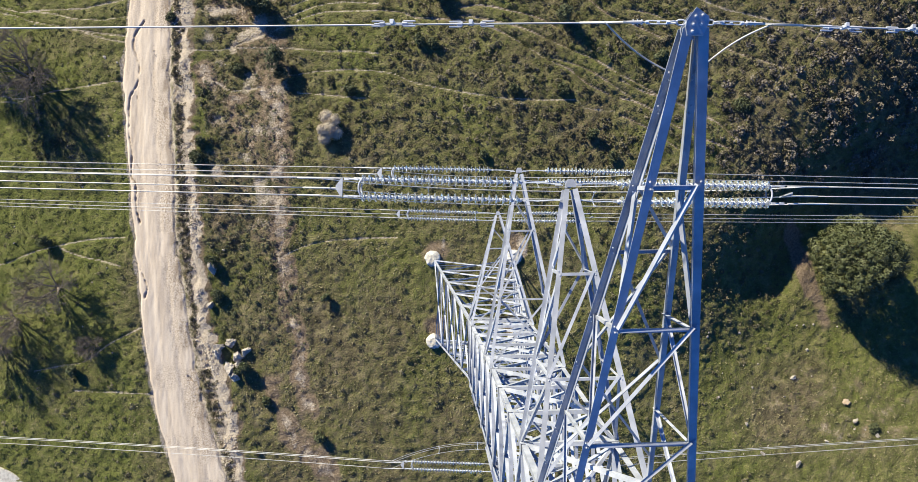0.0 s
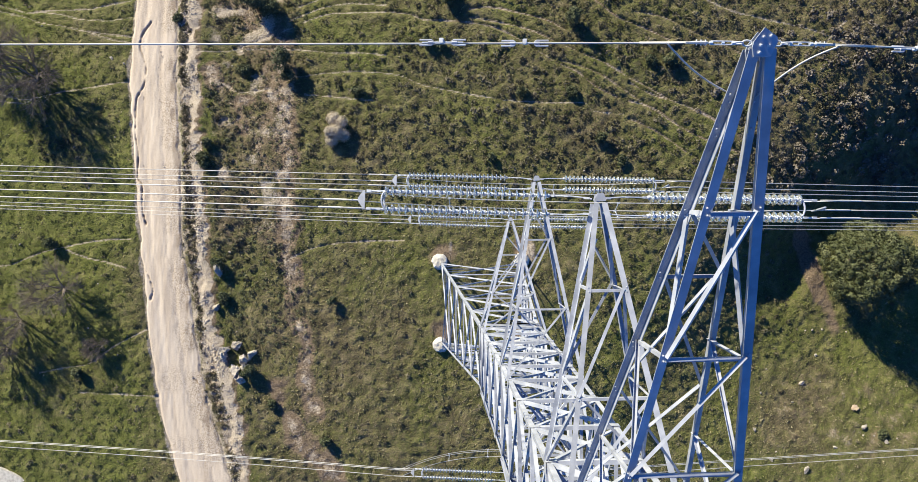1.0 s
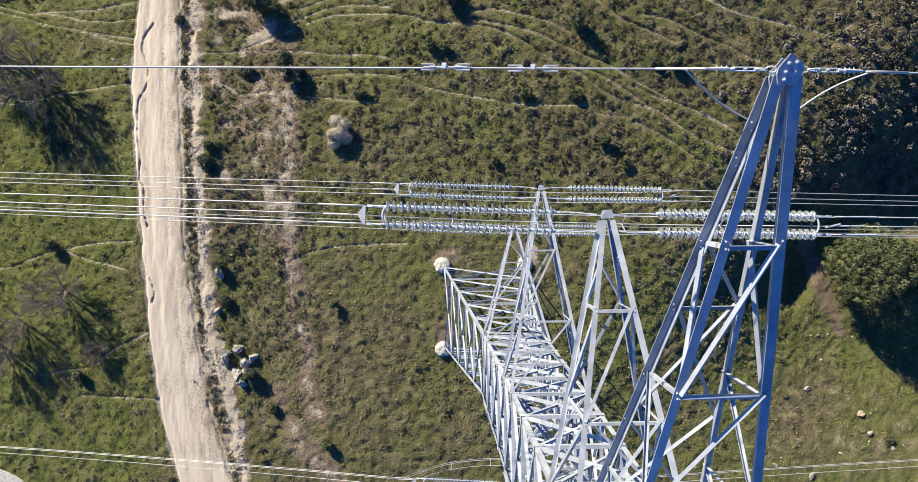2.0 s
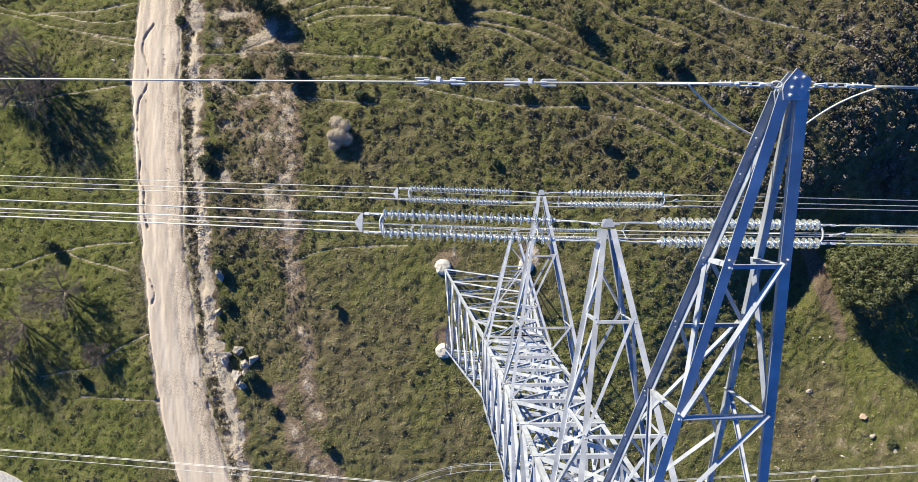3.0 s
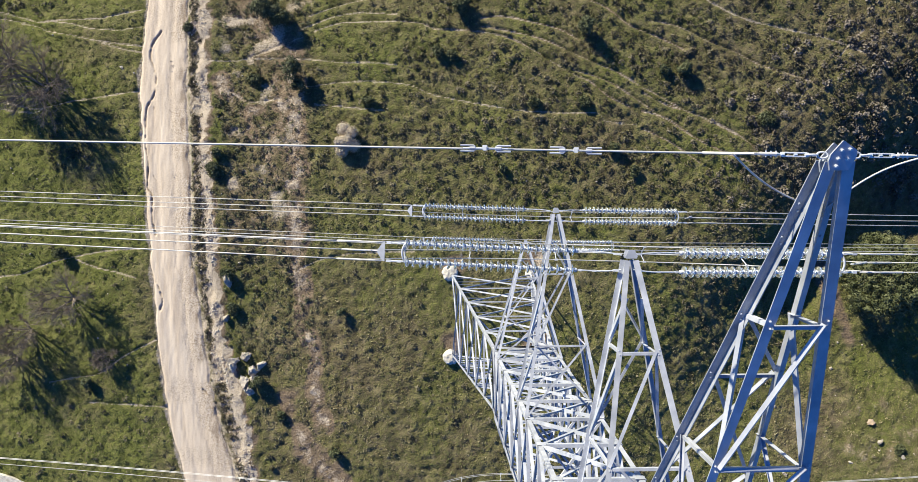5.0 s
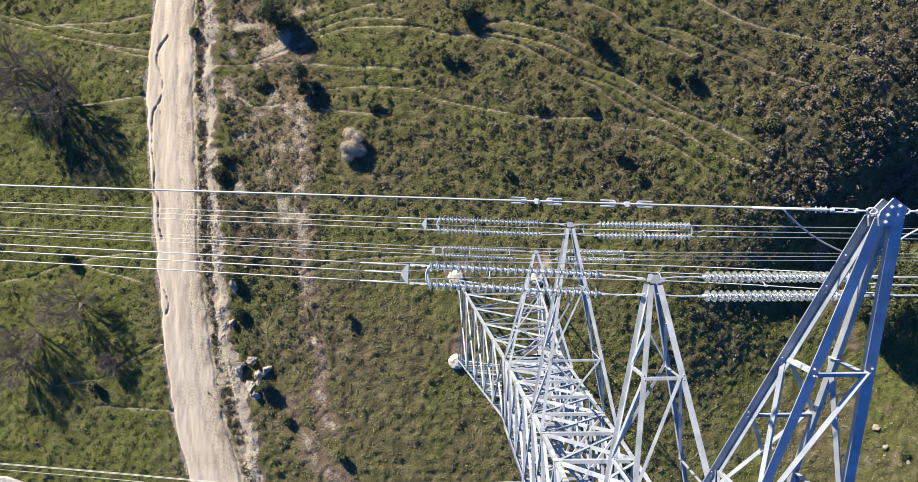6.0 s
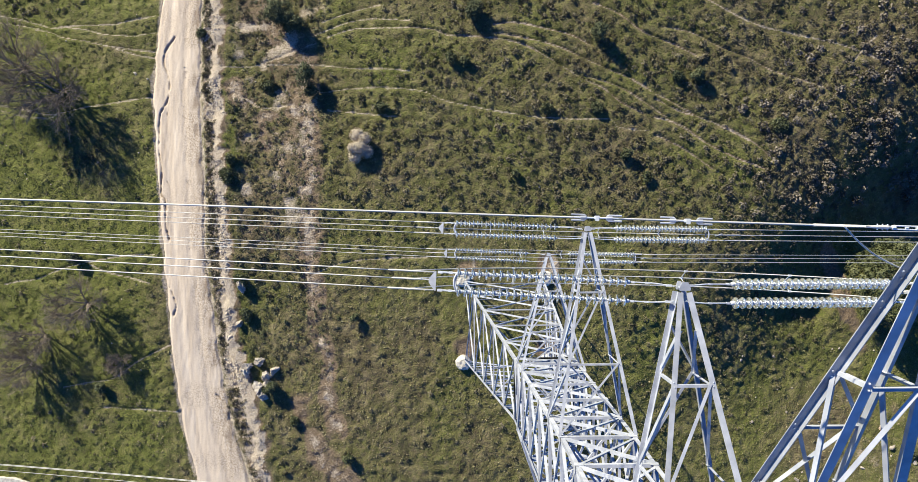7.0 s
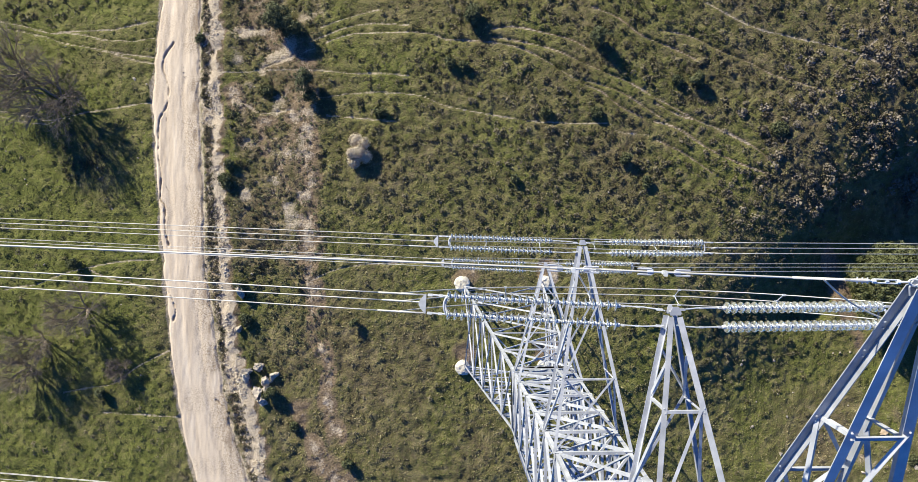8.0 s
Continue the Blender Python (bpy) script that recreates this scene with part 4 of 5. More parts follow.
def phase(y, z, west_drift, east_drift, counts=(24, 22), west_slope=0.18, east_slope=0.17, lead=1.0):
    y = y - math.copysign(0.15, y)
    w_ends, w_tails = tension_set((lean(z) - 0.12, y, z - 0.12), (-1, west_drift, -0.17), counts[0], "double string of clear glass insulator discs under tension")
    e_ends, e_tails = tension_set((lean(z) + 0.12, y, z - 0.12), (1, east_drift, -0.13), counts[1], "double string of clear glass insulator discs under tension", lead, 80.0)
    for p in w_ends:
        wire("conductor", span(p, -1, west_slope, west_drift, 0.0010, 260), 0.0135, "bare silvery aluminium conductor strung from the pylon", "power line", "west conductors")
    for p in e_ends:
        wire("conductor", span(p, 1, east_slope, east_drift, 0.0007, 240), 0.0135, "bare silvery aluminium conductor strung from the pylon", "power line", "east conductors")
    w_tails.sort(key=lambda p: p.y), e_tails.sort(key=lambda p: p.y)
    for k, (a, b) in enumerate(zip(w_tails, e_tails)):
        path = []
        for i in range(33):
            t = i / 32
            p = a.lerp(b, t)
            drop = 3.0 * (1 - abs(2 * t - 1) ** 2.6)
            path.append((p.x, p.y, p.z - drop))
        ob = wire("jumper", path, 0.0125, "slack aluminium jumper loop below a crossarm", "jumper cable", "jumpers")
        if k == 1:
            for t in (0.22, 0.42, 0.62, 0.82):
                drop = 3.0 * (1 - abs(2 * t - 1) ** 2.6)
                q = [u.lerp(v, t) - Vector((0, 0, drop)) for u, v in zip(w_tails, e_tails)]
                v, f = joined(sweep([q[0], q[1]], 0.014, 6), sweep([q[1], q[2]], 0.014, 6), *[box(*c, 0.09, 0.05, 0.05) for c in q])
                piece("spacer", mesh_of("spacer", v, f, FITTING), ob, None, "small cast spacer clamp")


for key in ("low", "mid", "top"):
    phase(*TIPS[key], 0.0495, -0.018, (24, 24 if key == "top" else 23), lead=1.12 if key == "top" else 1.0)
phase(*SOUTH["low"], -0.004, -0.02, west_slope=0.27)


# ---------------------------------------------------------------- earth wire
def damper(at, along, group):
    """A vibration damper: a clamp on the wire and two slotted weights on a short cable below it."""
    x = Vector(along).normalized()
    yv = Vector((0, 0, 1)).cross(x).normalized()
    m = Matrix((x, yv, x.cross(yv))).transposed().to_4x4()
    m.translation = at
    ob = thing("vibration_damper", m, "grey vibration damper clamped on the earth wire", "damper", group)
    piece("clamp", mesh_of("clamp", *joined(box(0, 0, -0.03, 0.05, 0.04, 0.10), box(0, 0.015, 0.01, 0.04, 0.045, 0.03)), FITTING), ob)
    piece("cable", mesh_of("cable", *sweep([(-0.24, 0, -0.085), (0, 0, -0.075), (0.24, 0, -0.085)], 0.008, 6), FITTING), ob)
    for s in (-1, 1):
        fork = [(s * 0.27, 0.030, -0.085), (s * 0.13, 0.030, -0.085), (s * 0.115, 0.02, -0.085), (s * 0.115, -0.02, -0.085), (s * 0.13, -0.030, -0.085), (s * 0.27, -0.030, -0.085)]
        v, f = joined(sweep(fork, 0.010, 6), sweep([(s * 0.11, 0, -0.085), (s * 0.17, 0, -0.085)], 0.02, 8))
        piece("weight", mesh_of("weight", v, f, STEEL), ob, None, "forked steel damper weight")


def earth_wire(y, z, side):
    for dx, slope, drift in ((-1, 0.135, 0.044), (1, 0.09, -0.01)):
        d = Vector((dx, drift, -slope * 0.6)).normalized()
        hook = Vector((HORN[0] + dx * 0.12, y - 0.02 * side, z))
        tens = thing("dead_end_fitting", Matrix.Translation(hook), "chain of shackle, turnbuckle and clamp on the earth wire", "wire fitting")
        at = lambda s: d * s
        for k, s in enumerate((0.0, 0.10)):
            ringp = [at(s + 0.05) + d * (0.055 * math.cos(w)) + (Vector((0, 0, 1)) if k else Vector((0, 1, 0))) * (0.032 * math.sin(w)) for w in [2 * math.pi * q / 12 for q in range(12)]]
            piece("shackle", mesh_of("shackle", *sweep(ringp, 0.010, 6, True), FITTING, smooth=True), tens)
        across = Vector((0, 0, 1)).cross(d).normalized()
        rods = [sweep([at(0.20) + across * w, at(0.44) + across * w], 0.008, 6) for w in (-0.018, 0.018)]
        nuts = [sweep([at(q - 0.016), at(q + 0.016)], r, 6) for q, r in ((0.20, 0.024), (0.31, 0.014), (0.44, 0.024))]
        piece("turnbuckle", mesh_of("turnbuckle", *joined(sweep([at(0.17), at(0.22)], 0.010, 6), sweep([at(0.42), at(0.52)], 0.010, 6), *rods, *nuts), FITTING), tens)
        piece("wedge_clamp", mesh_of("wedge_clamp", *sweep([at(0.47), at(0.50), at(0.58), at(0.70)], [0.012, 0.022, 0.019, 0.013], 8), ALU), tens)
        for q in (0.50, 0.55, 0.60):
            piece("clamp_bolt", mesh_of("clamp_bolt", *sweep([at(q) - across * 0.032, at(q) + across * 0.032], 0.007, 6), FITTING), tens)
        start = hook + d * 0.5
        path = span(start, dx, slope, drift, 0.0004, 260)
        wire("earth_wire", path, 0.0105, "thin silvery steel earth wire along the pylon tops", "earth wire", "earth wires")
        # armour rods over the first metres and the slack tail back to the horn
        sleeve = [hook + d * 0.72] + [Vector(p) for p in path if 0.4 < abs(p[0] - hook.x) < 2.5]
        piece("armour_rod", mesh_of("armour_rod", *sweep([p - hook for p in sleeve], 0.0145, 8), ALU, smooth=True), tens)
        a, b = hook + d * (0.82 if dx > 0 else 0.93), Vector((HORN[0] + dx * (0.1 if dx > 0 else 0.06), y - side * (0.55 if dx > 0 else 0.48), z - (0.42 if dx > 0 else 0.52)))
        tail = [a.lerp(b, t) + Vector((0.04 if dx > 0 else -0.02, (0.10 if dx > 0 else -0.035) * side, -0.05)) * math.sin(math.pi * t) for t in [k / 14 for k in range(15)]]
        wire("bonding_cable", tail, 0.010, "slack bonding cable curling back to the steel horn", "cable", "bonding cables")
        for s in ((2.5, 3.45) if dx < 0 else (1.75, 2.6)):
            damper(hook + d * s + Vector((0, 0, -0.01 * s)), (dx, drift, -slope), "dampers on the earth wire")


earth_wire(HORN[1], HORN[2], 1)
earth_wire(-7.9, HORN[2], -1)

# ---------------------------------------------------------------- plants
RNG = np.random.default_rng(7)


def leaf_mesh(name, centres, outward, size, tint, mat, long=1.5, ruffle=0.55):
    """Many small four-cornered leaves: centres and outward directions (n, 3), sizes and tints (n,)."""
    n = len(centres)
    rnd = RNG.normal(size=(n, 3))
    nrm = outward + ruffle * rnd
    nrm /= np.linalg.norm(nrm, axis=1)[:, None] + 1e-9
    a = np.cross(nrm, RNG.normal(size=(n, 3)))
    a /= np.linalg.norm(a, axis=1)[:, None] + 1e-9
    b = np.cross(nrm, a)
    s = size[:, None]
    quad = np.stack([centres - a * s * long, centres - b * s + nrm * s * 0.2, centres + a * s * long, centres + b * s + nrm * s * 0.2], 1)
    me = bpy.data.meshes.new(name)
    me.vertices.add(n * 4)
    me.vertices.foreach_set("co", quad.astype(np.float32).ravel())
    me.loops.add(n * 4)
    me.loops.foreach_set("vertex_index", np.arange(n * 4, dtype=np.int32))
    me.polygons.add(n)
    me.polygons.foreach_set("loop_start", np.arange(0, n * 4, 4, dtype=np.int32))
    me.update(calc_edges=True)
    at = me.attributes.new("tint", "FLOAT", "POINT")
    at.data.foreach_set("value", np.repeat(np.clip(tint, 0, 1), 4).astype(np.float32))
    me.materials.append(mat)
    return me


def domes(xy, z, radius, height, per, tint, spread=0.22):
    """Leaves over low rounded clumps: centres, outward ways, sizes, tints."""
    n = len(xy)
    w = RNG.random((n, per)) * 2 * np.pi
    el = np.arcsin(RNG.random((n, per)) ** 0.8)
    lump = 0.72 + 0.42 * RNG.random((n, per))
    d = np.stack([np.cos(w) * np.cos(el), np.sin(w) * np.cos(el), np.sin(el)], 2)
    c = d * lump[..., None] * np.stack([radius, radius, height], 1)[:, None, :]
    c[..., 0] += xy[:, None, 0]
    c[..., 1] += xy[:, None, 1]
    c[..., 2] += z[:, None]
    t = tint[:, None] + (RNG.random((n, per)) - 0.5) * spread * 2
    size = np.repeat((radius * 0.20)[:, None], per, 1)
    return c.reshape(-1, 3), d.reshape(-1, 3), size.ravel(), t.ravel()


def scatter(count, lo, hi, density):
    """Places drawn by a density from 0 to 1."""
    x = RNG.uniform(lo[0], hi[0], count)
    y = RNG.uniform(lo[1], hi[1], count)
    keep = RNG.random(count) < density(x, y)
    return x[keep], y[keep]


TRAIL_LINES = [curve_through(pts) for pts in TRAILS]


def open_ground(x, y, limit=0.35, clear=0.2):
    """1 where turf or scrub can grow: off the road, the trails and the bare strips."""
    plan = plan_of(x, y)
    off_trail = np.ones(x.shape)
    for line in TRAIL_LINES:
        off_trail = off_trail * (near(x, y, line, 1.0) > clear)
    west, east = road_edges(y)
    off = (x < west - 0.4) | (x > east + 0.5)
    return off * off_trail * (plan[:, 0] < limit) * (1 - 0.88 * (plan[:, 1] > 0.55))


def thicket_core(x, y):
    d = np.hypot((x - 46) / 13, (y - 16) / 9.0) + (value_noise(x, y, 3, 0) - 0.5) * 0.7
    return 0.75 * (1 - ramp01(d, 0.3, 1.2))


def heath_density(x, y):
    patch = ramp01(value_noise(x, y, 5.5, 1), 0.30, 0.75)
    north = (0.35 + 0.15 * ramp01(x, -12, 6)) * ramp01(y, 6, 11) * ramp01(x, -19, -14)
    strip = ramp01(x, -31, -29) * (1 - ramp01(x, -20, -17)) * ramp01(y, -3, 3)
    south = 0.30 * (1 - ramp01(y, 6, 11)) * ramp01(x, -17, -12)
    west = 0.13 * (1 - ramp01(x, -40, -36))
    return open_ground(x, y, 0.26, 0.48) * (1 - 0.92 * ramp01(x, 36, 40) * (1 - ramp01(y, 10.5, 12.5))) * (1 - thicket_core(x, y)) * np.clip((0.22 + 0.78 * patch) * np.maximum.reduce([north, 0.55 * strip, south, west]), 0, 1)


def cushion_density(x, y):
    """Where the larger heath cushions stand: the open northern slope, thinning southwards."""
    north = ramp01(y, 5, 13) * ramp01(x, -20, -13) * (0.5 + 0.5 * ramp01(x, -12, 6))
    strip = ramp01(x, -30, -28) * (1 - ramp01(x, -20, -17)) * ramp01(y, 0, 6)
    bank = 0.45 * ramp01(x, 8, 14) * ramp01(y, -8, 0) * (1 - 0.8 * ramp01(x, 34, 39) * (1 - ramp01(y, 9, 12)))
    wild = np.maximum(1 - ramp01(np.hypot((x + 52) / 5.5, (y - 35.6) / 3.0), 0.6, 1.2), 1 - ramp01(np.hypot((x + 46.5) / 4.2, (y - 18.2) / 2.6), 0.4, 1.2))
    return open_ground(x, y, 0.26, 0.48) * (1 - 0.92 * ramp01(x, 36, 40) * (1 - ramp01(y, 10.5, 12.5))) * (1 - thicket_core(x, y)) * np.maximum.reduce([north, 0.45 * strip, bank, wild, 0 * x + 0.07]) * (1 - 0.75 * ramp01(x, 24, 35) * ramp01(y, 23, 29)) * (0.55 + 0.45 * value_noise(x, y, 4, 6))


def make_heath():
    x, y = scatter(24000, (-60, -32), (58, 46), heath_density)
    r = RNG.uniform(0.10, 0.23, len(x)) * (0.8 + 0.6 * value_noise(x, y, 9, 2))
    tint = np.clip(0.58 + 0.9 * (value_noise(x, y, 6, 3) - 0.5) + RNG.normal(0, 0.2, len(x)), 0.03, 0.97)
    c = domes(np.stack([x, y], 1), relief(x, y) - 0.04, r, r * RNG.uniform(0.4, 0.7, len(x)) * (1 + 0.5 * ramp01(y, 6, 12)), 16, tint, 0.13)
    x, y = scatter(21000, (-60, -32), (58, 46), cushion_density)
    r = RNG.uniform(0.15, 0.38, len(x))
    tint = np.clip(0.5 + 0.7 * (value_noise(x, y, 5, 3) - 0.5) + RNG.normal(0, 0.2, len(x)), 0.03, 0.97)
    e = domes(np.stack([x, y], 1), relief(x, y) - 0.05, r, r * RNG.uniform(0.6, 1.05, len(x)), 27, tint, 0.16)
    c = [np.concatenate([p, q]) for p, q in zip(c, e)]
    tagged(new("heath_scrub", leaf_mesh("heath_scrub", *c, HEATH)), "low olive and brown heath cushions over the hillside", "scrub", kind="stuff")


def make_tussocks():
    """Small dark tussocks all over the stony strip beside the track."""
    def density(x, y):
        return ramp01(x, -30.5, -28.5) * (1 - ramp01(x, -20, -17)) * (0.4 + 0.6 * value_noise(x, y, 2.5, 5)) * (plan_of(x, y)[:, 0] < 0.5)
    x, y = scatter(3800, (-31, -6), (-16, 38), density)
    r = RNG.uniform(0.08, 0.21, len(x))
    tint = np.clip(RNG.normal(0.45, 0.25, len(x)), 0, 1)
    c = domes(np.stack([x, y], 1), relief(x, y) - 0.03, r, r * RNG.uniform(0.8, 1.3, len(x)), 24, tint)
    tagged(new("tussocks", leaf_mesh("tussocks", *c, LEAF_BUSH)), "small dark tussocks dotted over stony soil", "scrub", kind="stuff")


def make_verge_scrub():
    y = RNG.uniform(-22, 38, 1100)
    west, east = road_edges(y)
    vx = np.interp(y, VERGE_LINE[::-1, 1], VERGE_LINE[::-1, 0])
    x = east + (vx - east) * RNG.normal(0.42, 0.17, len(y)) + 0.15
    keep = value_noise(x, y, 2.2, 1) > 0.42
    x, y = x[keep], y[keep]
    r = RNG.uniform(0.09, 0.26, len(x))
    tint = np.clip(RNG.normal(0.45, 0.25, len(x)), 0, 1)
    c = domes(np.stack([x, y], 1), relief(x, y) - 0.03, r, r * 0.9, 26, tint)
    tagged(new("verge_scrub", leaf_mesh("verge_scrub", *c, HEATH)), "brown scrub rooted along the eroded verge", "scrub", kind="stuff")


def grass_density(x, y):
    strip = ramp01(x, -30, -28.5) * (1 - ramp01(x, -21, -18.5)) * ramp01(y, -2, 3)
    return open_ground(x, y, 0.33, 0.27) * (0.5 + 0.5 * ramp01(value_noise(x, y, 2.0, 4), 0.3, 0.7)) * (1 - 0.65 * strip)


def make_grass():
    x, y = scatter(88000, (-60, -32), (58, 46), grass_density)
    r = RNG.uniform(0.05, 0.17, len(x))
    green = plan_of(x, y)[:, 2]
    tint = np.clip(0.95 - 0.34 * ramp01(x, -4, 10) * ramp01(y, 8, 16) - 0.75 * green + 0.6 * (value_noise(x, y, 3, 5) - 0.5) + RNG.normal(0, 0.2, len(x)), 0, 1)
    c = domes(np.stack([x, y], 1), relief(x, y) - 0.02, r, r * 0.62, 7, tint, 0.3)
    tagged(new("grass", leaf_mesh("grass", c[0], c[1], c[2] * 1.52, c[3], GRASS)), "tussocky green and straw-coloured rough grass", "grass", kind="stuff")


def thicket_density(x, y):
    down = 0.63 * x - 0.78 * y
    lip = ramp01(x, 20, 33) * ramp01(down, -7, 3) * (1 - ramp01(down, 20, 24)) * ramp01(y, 10.5, 13)
    return lip * (0.35 + 0.65 * ramp01(value_noise(x, y, 3, 0), 0.25, 0.7))


def make_thicket():
    x, y = scatter(4200, (14, -6), (64, 40), thicket_density)
    r = RNG.uniform(0.20, 0.62, len(x)) * RNG.uniform(0.7, 1.0, len(x))
    tint = np.clip(RNG.normal(0.5, 0.26, len(x)), 0, 1)
    c = domes(np.stack([x, y], 1), relief(x, y) - 0.08, r, r * RNG.uniform(0.55, 0.95, len(x)) * (1 + 1.1 * ramp01(0.63 * x - 0.78 * y, 5, 11)), 38, tint, 0.25)
    tagged(new("thicket", leaf_mesh("thicket", c[0], c[1], c[2] * 0.95, c[3], DARK_SCRUB)), "grey-brown scrub thicket over a shaded gully", "scrub", kind="stuff")


def limb(p, q, r0, r1, sag=0.0, steps=5):
    p, q = Vector(p), Vector(q)
    side = (q - p).orthogonal().normalized()
    pts = [p.lerp(q, t / steps) + side * (sag * math.sin(math.pi * t / steps)) for t in range(steps + 1)]
    return sweep(pts, [r0 + (r1 - r0) * t / steps for t in range(steps + 1)], 6)


def make_bush(x, y, radius, height, seed, leaves=None, name="bush", label="dark green rounded bush on the hillside", tall=1.0):
    rnd = random.Random(seed)
    z = float(relief(np.array([x]), np.array([y]))[0])
    ob = thing(name, (x, y, z), label, "bush", "" if leaves else "bushes on the hillside")
    stems = []
    lobes = []
    for k in range(rnd.randint(5, 8)):
        w = rnd.uniform(0, 6.28)
        q = (radius * 0.55 * math.cos(w), radius * 0.55 * math.sin(w), height * rnd.uniform(0.35, 0.8))
        stems.append(limb((0, 0, -0.1), q, 0.05, 0.015, 0.1))
        q = (q[0], q[1] * tall, q[2])
        lobes.append((*q, radius * rnd.uniform(0.4, 0.62)))
    lobes.append((0, 0, height * 0.72, radius * 0.6))
    piece("stem", mesh_of("stem", *joined(*stems), BARK), ob)
    cs = []
    for lx, ly, lz, lr in lobes:
        n = int((260 if leaves is None else 1500) * (lr / 0.6) ** 2) + 80
        d = RNG.normal(size=(n, 3))
        d /= np.linalg.norm(d, axis=1)[:, None]
        c = np.array([lx, ly, lz]) + d * lr * (0.6 + 0.5 * RNG.random((n, 1))) * np.array([1, 1, height / radius * 0.55])
        c[:, 2] = np.maximum(c[:, 2], 0.03)
        c += RNG.normal(0, 0.07, c.shape)
        cs.append((c, d))
    c, d = np.vstack([a for a, _ in cs]), np.vstack([b for _, b in cs])
    tint = np.clip(RNG.normal(0.3, 0.22, len(c)), 0, 1)
    piece("crown", leaf_mesh("crown", c, d, np.full(len(c), 0.06 if leaves is None else 0.036), tint, leaves or LEAF_BUSH, 1.5, 0.5 if leaves is None else 0.22), ob)


def make_tree():
    """The broad evergreen at the gully's edge."""
    x, y = 43.9, 3.4
    z = float(relief(np.array([x]), np.array([y]))[0])
    ob = thing("evergreen_tree", (x, y, z), "broad dense evergreen tree with a domed olive crown", "tree")
    rnd = random.Random(3)
    trunk = sweep([(0, 0, -0.3), (0.05, 0, 0.8), (0.12, 0.05, 1.8), (0.1, 0.1, 3.0)], [0.42, 0.33, 0.27, 0.2], 10)
    piece("trunk", mesh_of("trunk", *trunk, BARK, smooth=True), ob)
    R, H, base = 4.35, 5.8, 2.1
    cs, ds, ts = [], [], []
    for k in range(190):
        w, e = k * 2.39996, math.asin(min(1.0, -0.12 + 1.12 * (k + 0.5) / 190))
        swell = rnd.uniform(0.80, 1.03) + 0.06 * math.sin(3 * w + 1) + 0.05 * math.sin(5 * w)
        p = Vector((R * swell * math.cos(w) * math.cos(e), R * swell * math.sin(w) * math.cos(e), base + H * swell * math.sin(e)))
        if k % 12 == 0:
            piece("limb", mesh_of("limb", *limb((0.1, 0.05, rnd.uniform(1.2, 2.8)), p * 0.92, 0.13, 0.03, 0.25), BARK, smooth=True), ob)
        lr, shade, n = rnd.uniform(0.42, 0.80), rnd.uniform(-0.24, 0.24), 300
        d = RNG.normal(size=(n, 3))
        d /= np.linalg.norm(d, axis=1)[:, None]
        lump = 0.8 + 0.3 * np.sin(d[:, :1] * 5 + k) * np.cos(d[:, 1:2] * 6 + 2 * k) + 0.16 * RNG.random((n, 1))
        cs.append(np.array(p) + d * lr * lump)
        ds.append(d)
        ts.append(0.5 + shade + RNG.normal(0, 0.09, n))
    c, d, t = np.vstack(cs), np.vstack(ds), np.clip(np.concatenate(ts), 0, 1)
    piece("crown", leaf_mesh("crown", c, d, np.full(len(c), 0.062), t, LEAF_TREE, 1.4, 0.22), ob)


def make_bare_tree(x, y, height, seed):
    """A leafless, many-stemmed tree with a haze of fine twigs."""
    rnd = random.Random(seed)
    z = float(relief(np.array([x]), np.array([y]))[0])
    ob = thing("bare_tree", (x, y, z), "leafless grey-brown tree with a haze of fine twigs", "tree", "bare trees beside the track")
    stems, twigs = [], []

    def grow(p, d, length, r, level):
        q = p + d * length
        mid = p.lerp(q, 0.5) + Vector((rnd.gauss(0, 0.05), rnd.gauss(0, 0.05), rnd.gauss(0, 0.03))) * length
        (stems if level < 2 else twigs).append(sweep([p, mid, q], [r, r * 0.8, r * 0.6], 6 if level == 0 else (4 if level == 1 else 3)))
        if level == 4:
            return
        for k in range((5, 6, 6, 4)[level]):
            e = (d + Vector((rnd.gauss(0, 0.5), rnd.gauss(0, 0.5), rnd.gauss(0.12, 0.35)))).normalized()
            s = p.lerp(q, rnd.uniform(0.45, 1.0))
            grow(s, e, length * rnd.uniform(0.5, 0.75), max(r * 0.5, 0.0062), level + 1)

    for k in range(5):
        w = 1.2566 * k + rnd.uniform(-0.4, 0.4)
        grow(Vector((0.1 * math.cos(w), 0.1 * math.sin(w), -0.1)), Vector((0.7 * math.cos(w), 0.7 * math.sin(w), 1)).normalized(), height * 0.42, 0.085 * height / 5, 0)
    piece("trunk", mesh_of("trunk", *joined(*stems), TWIG), ob)
    piece("twig_haze", mesh_of("twig_haze", *joined(*twigs), TWIG), ob)


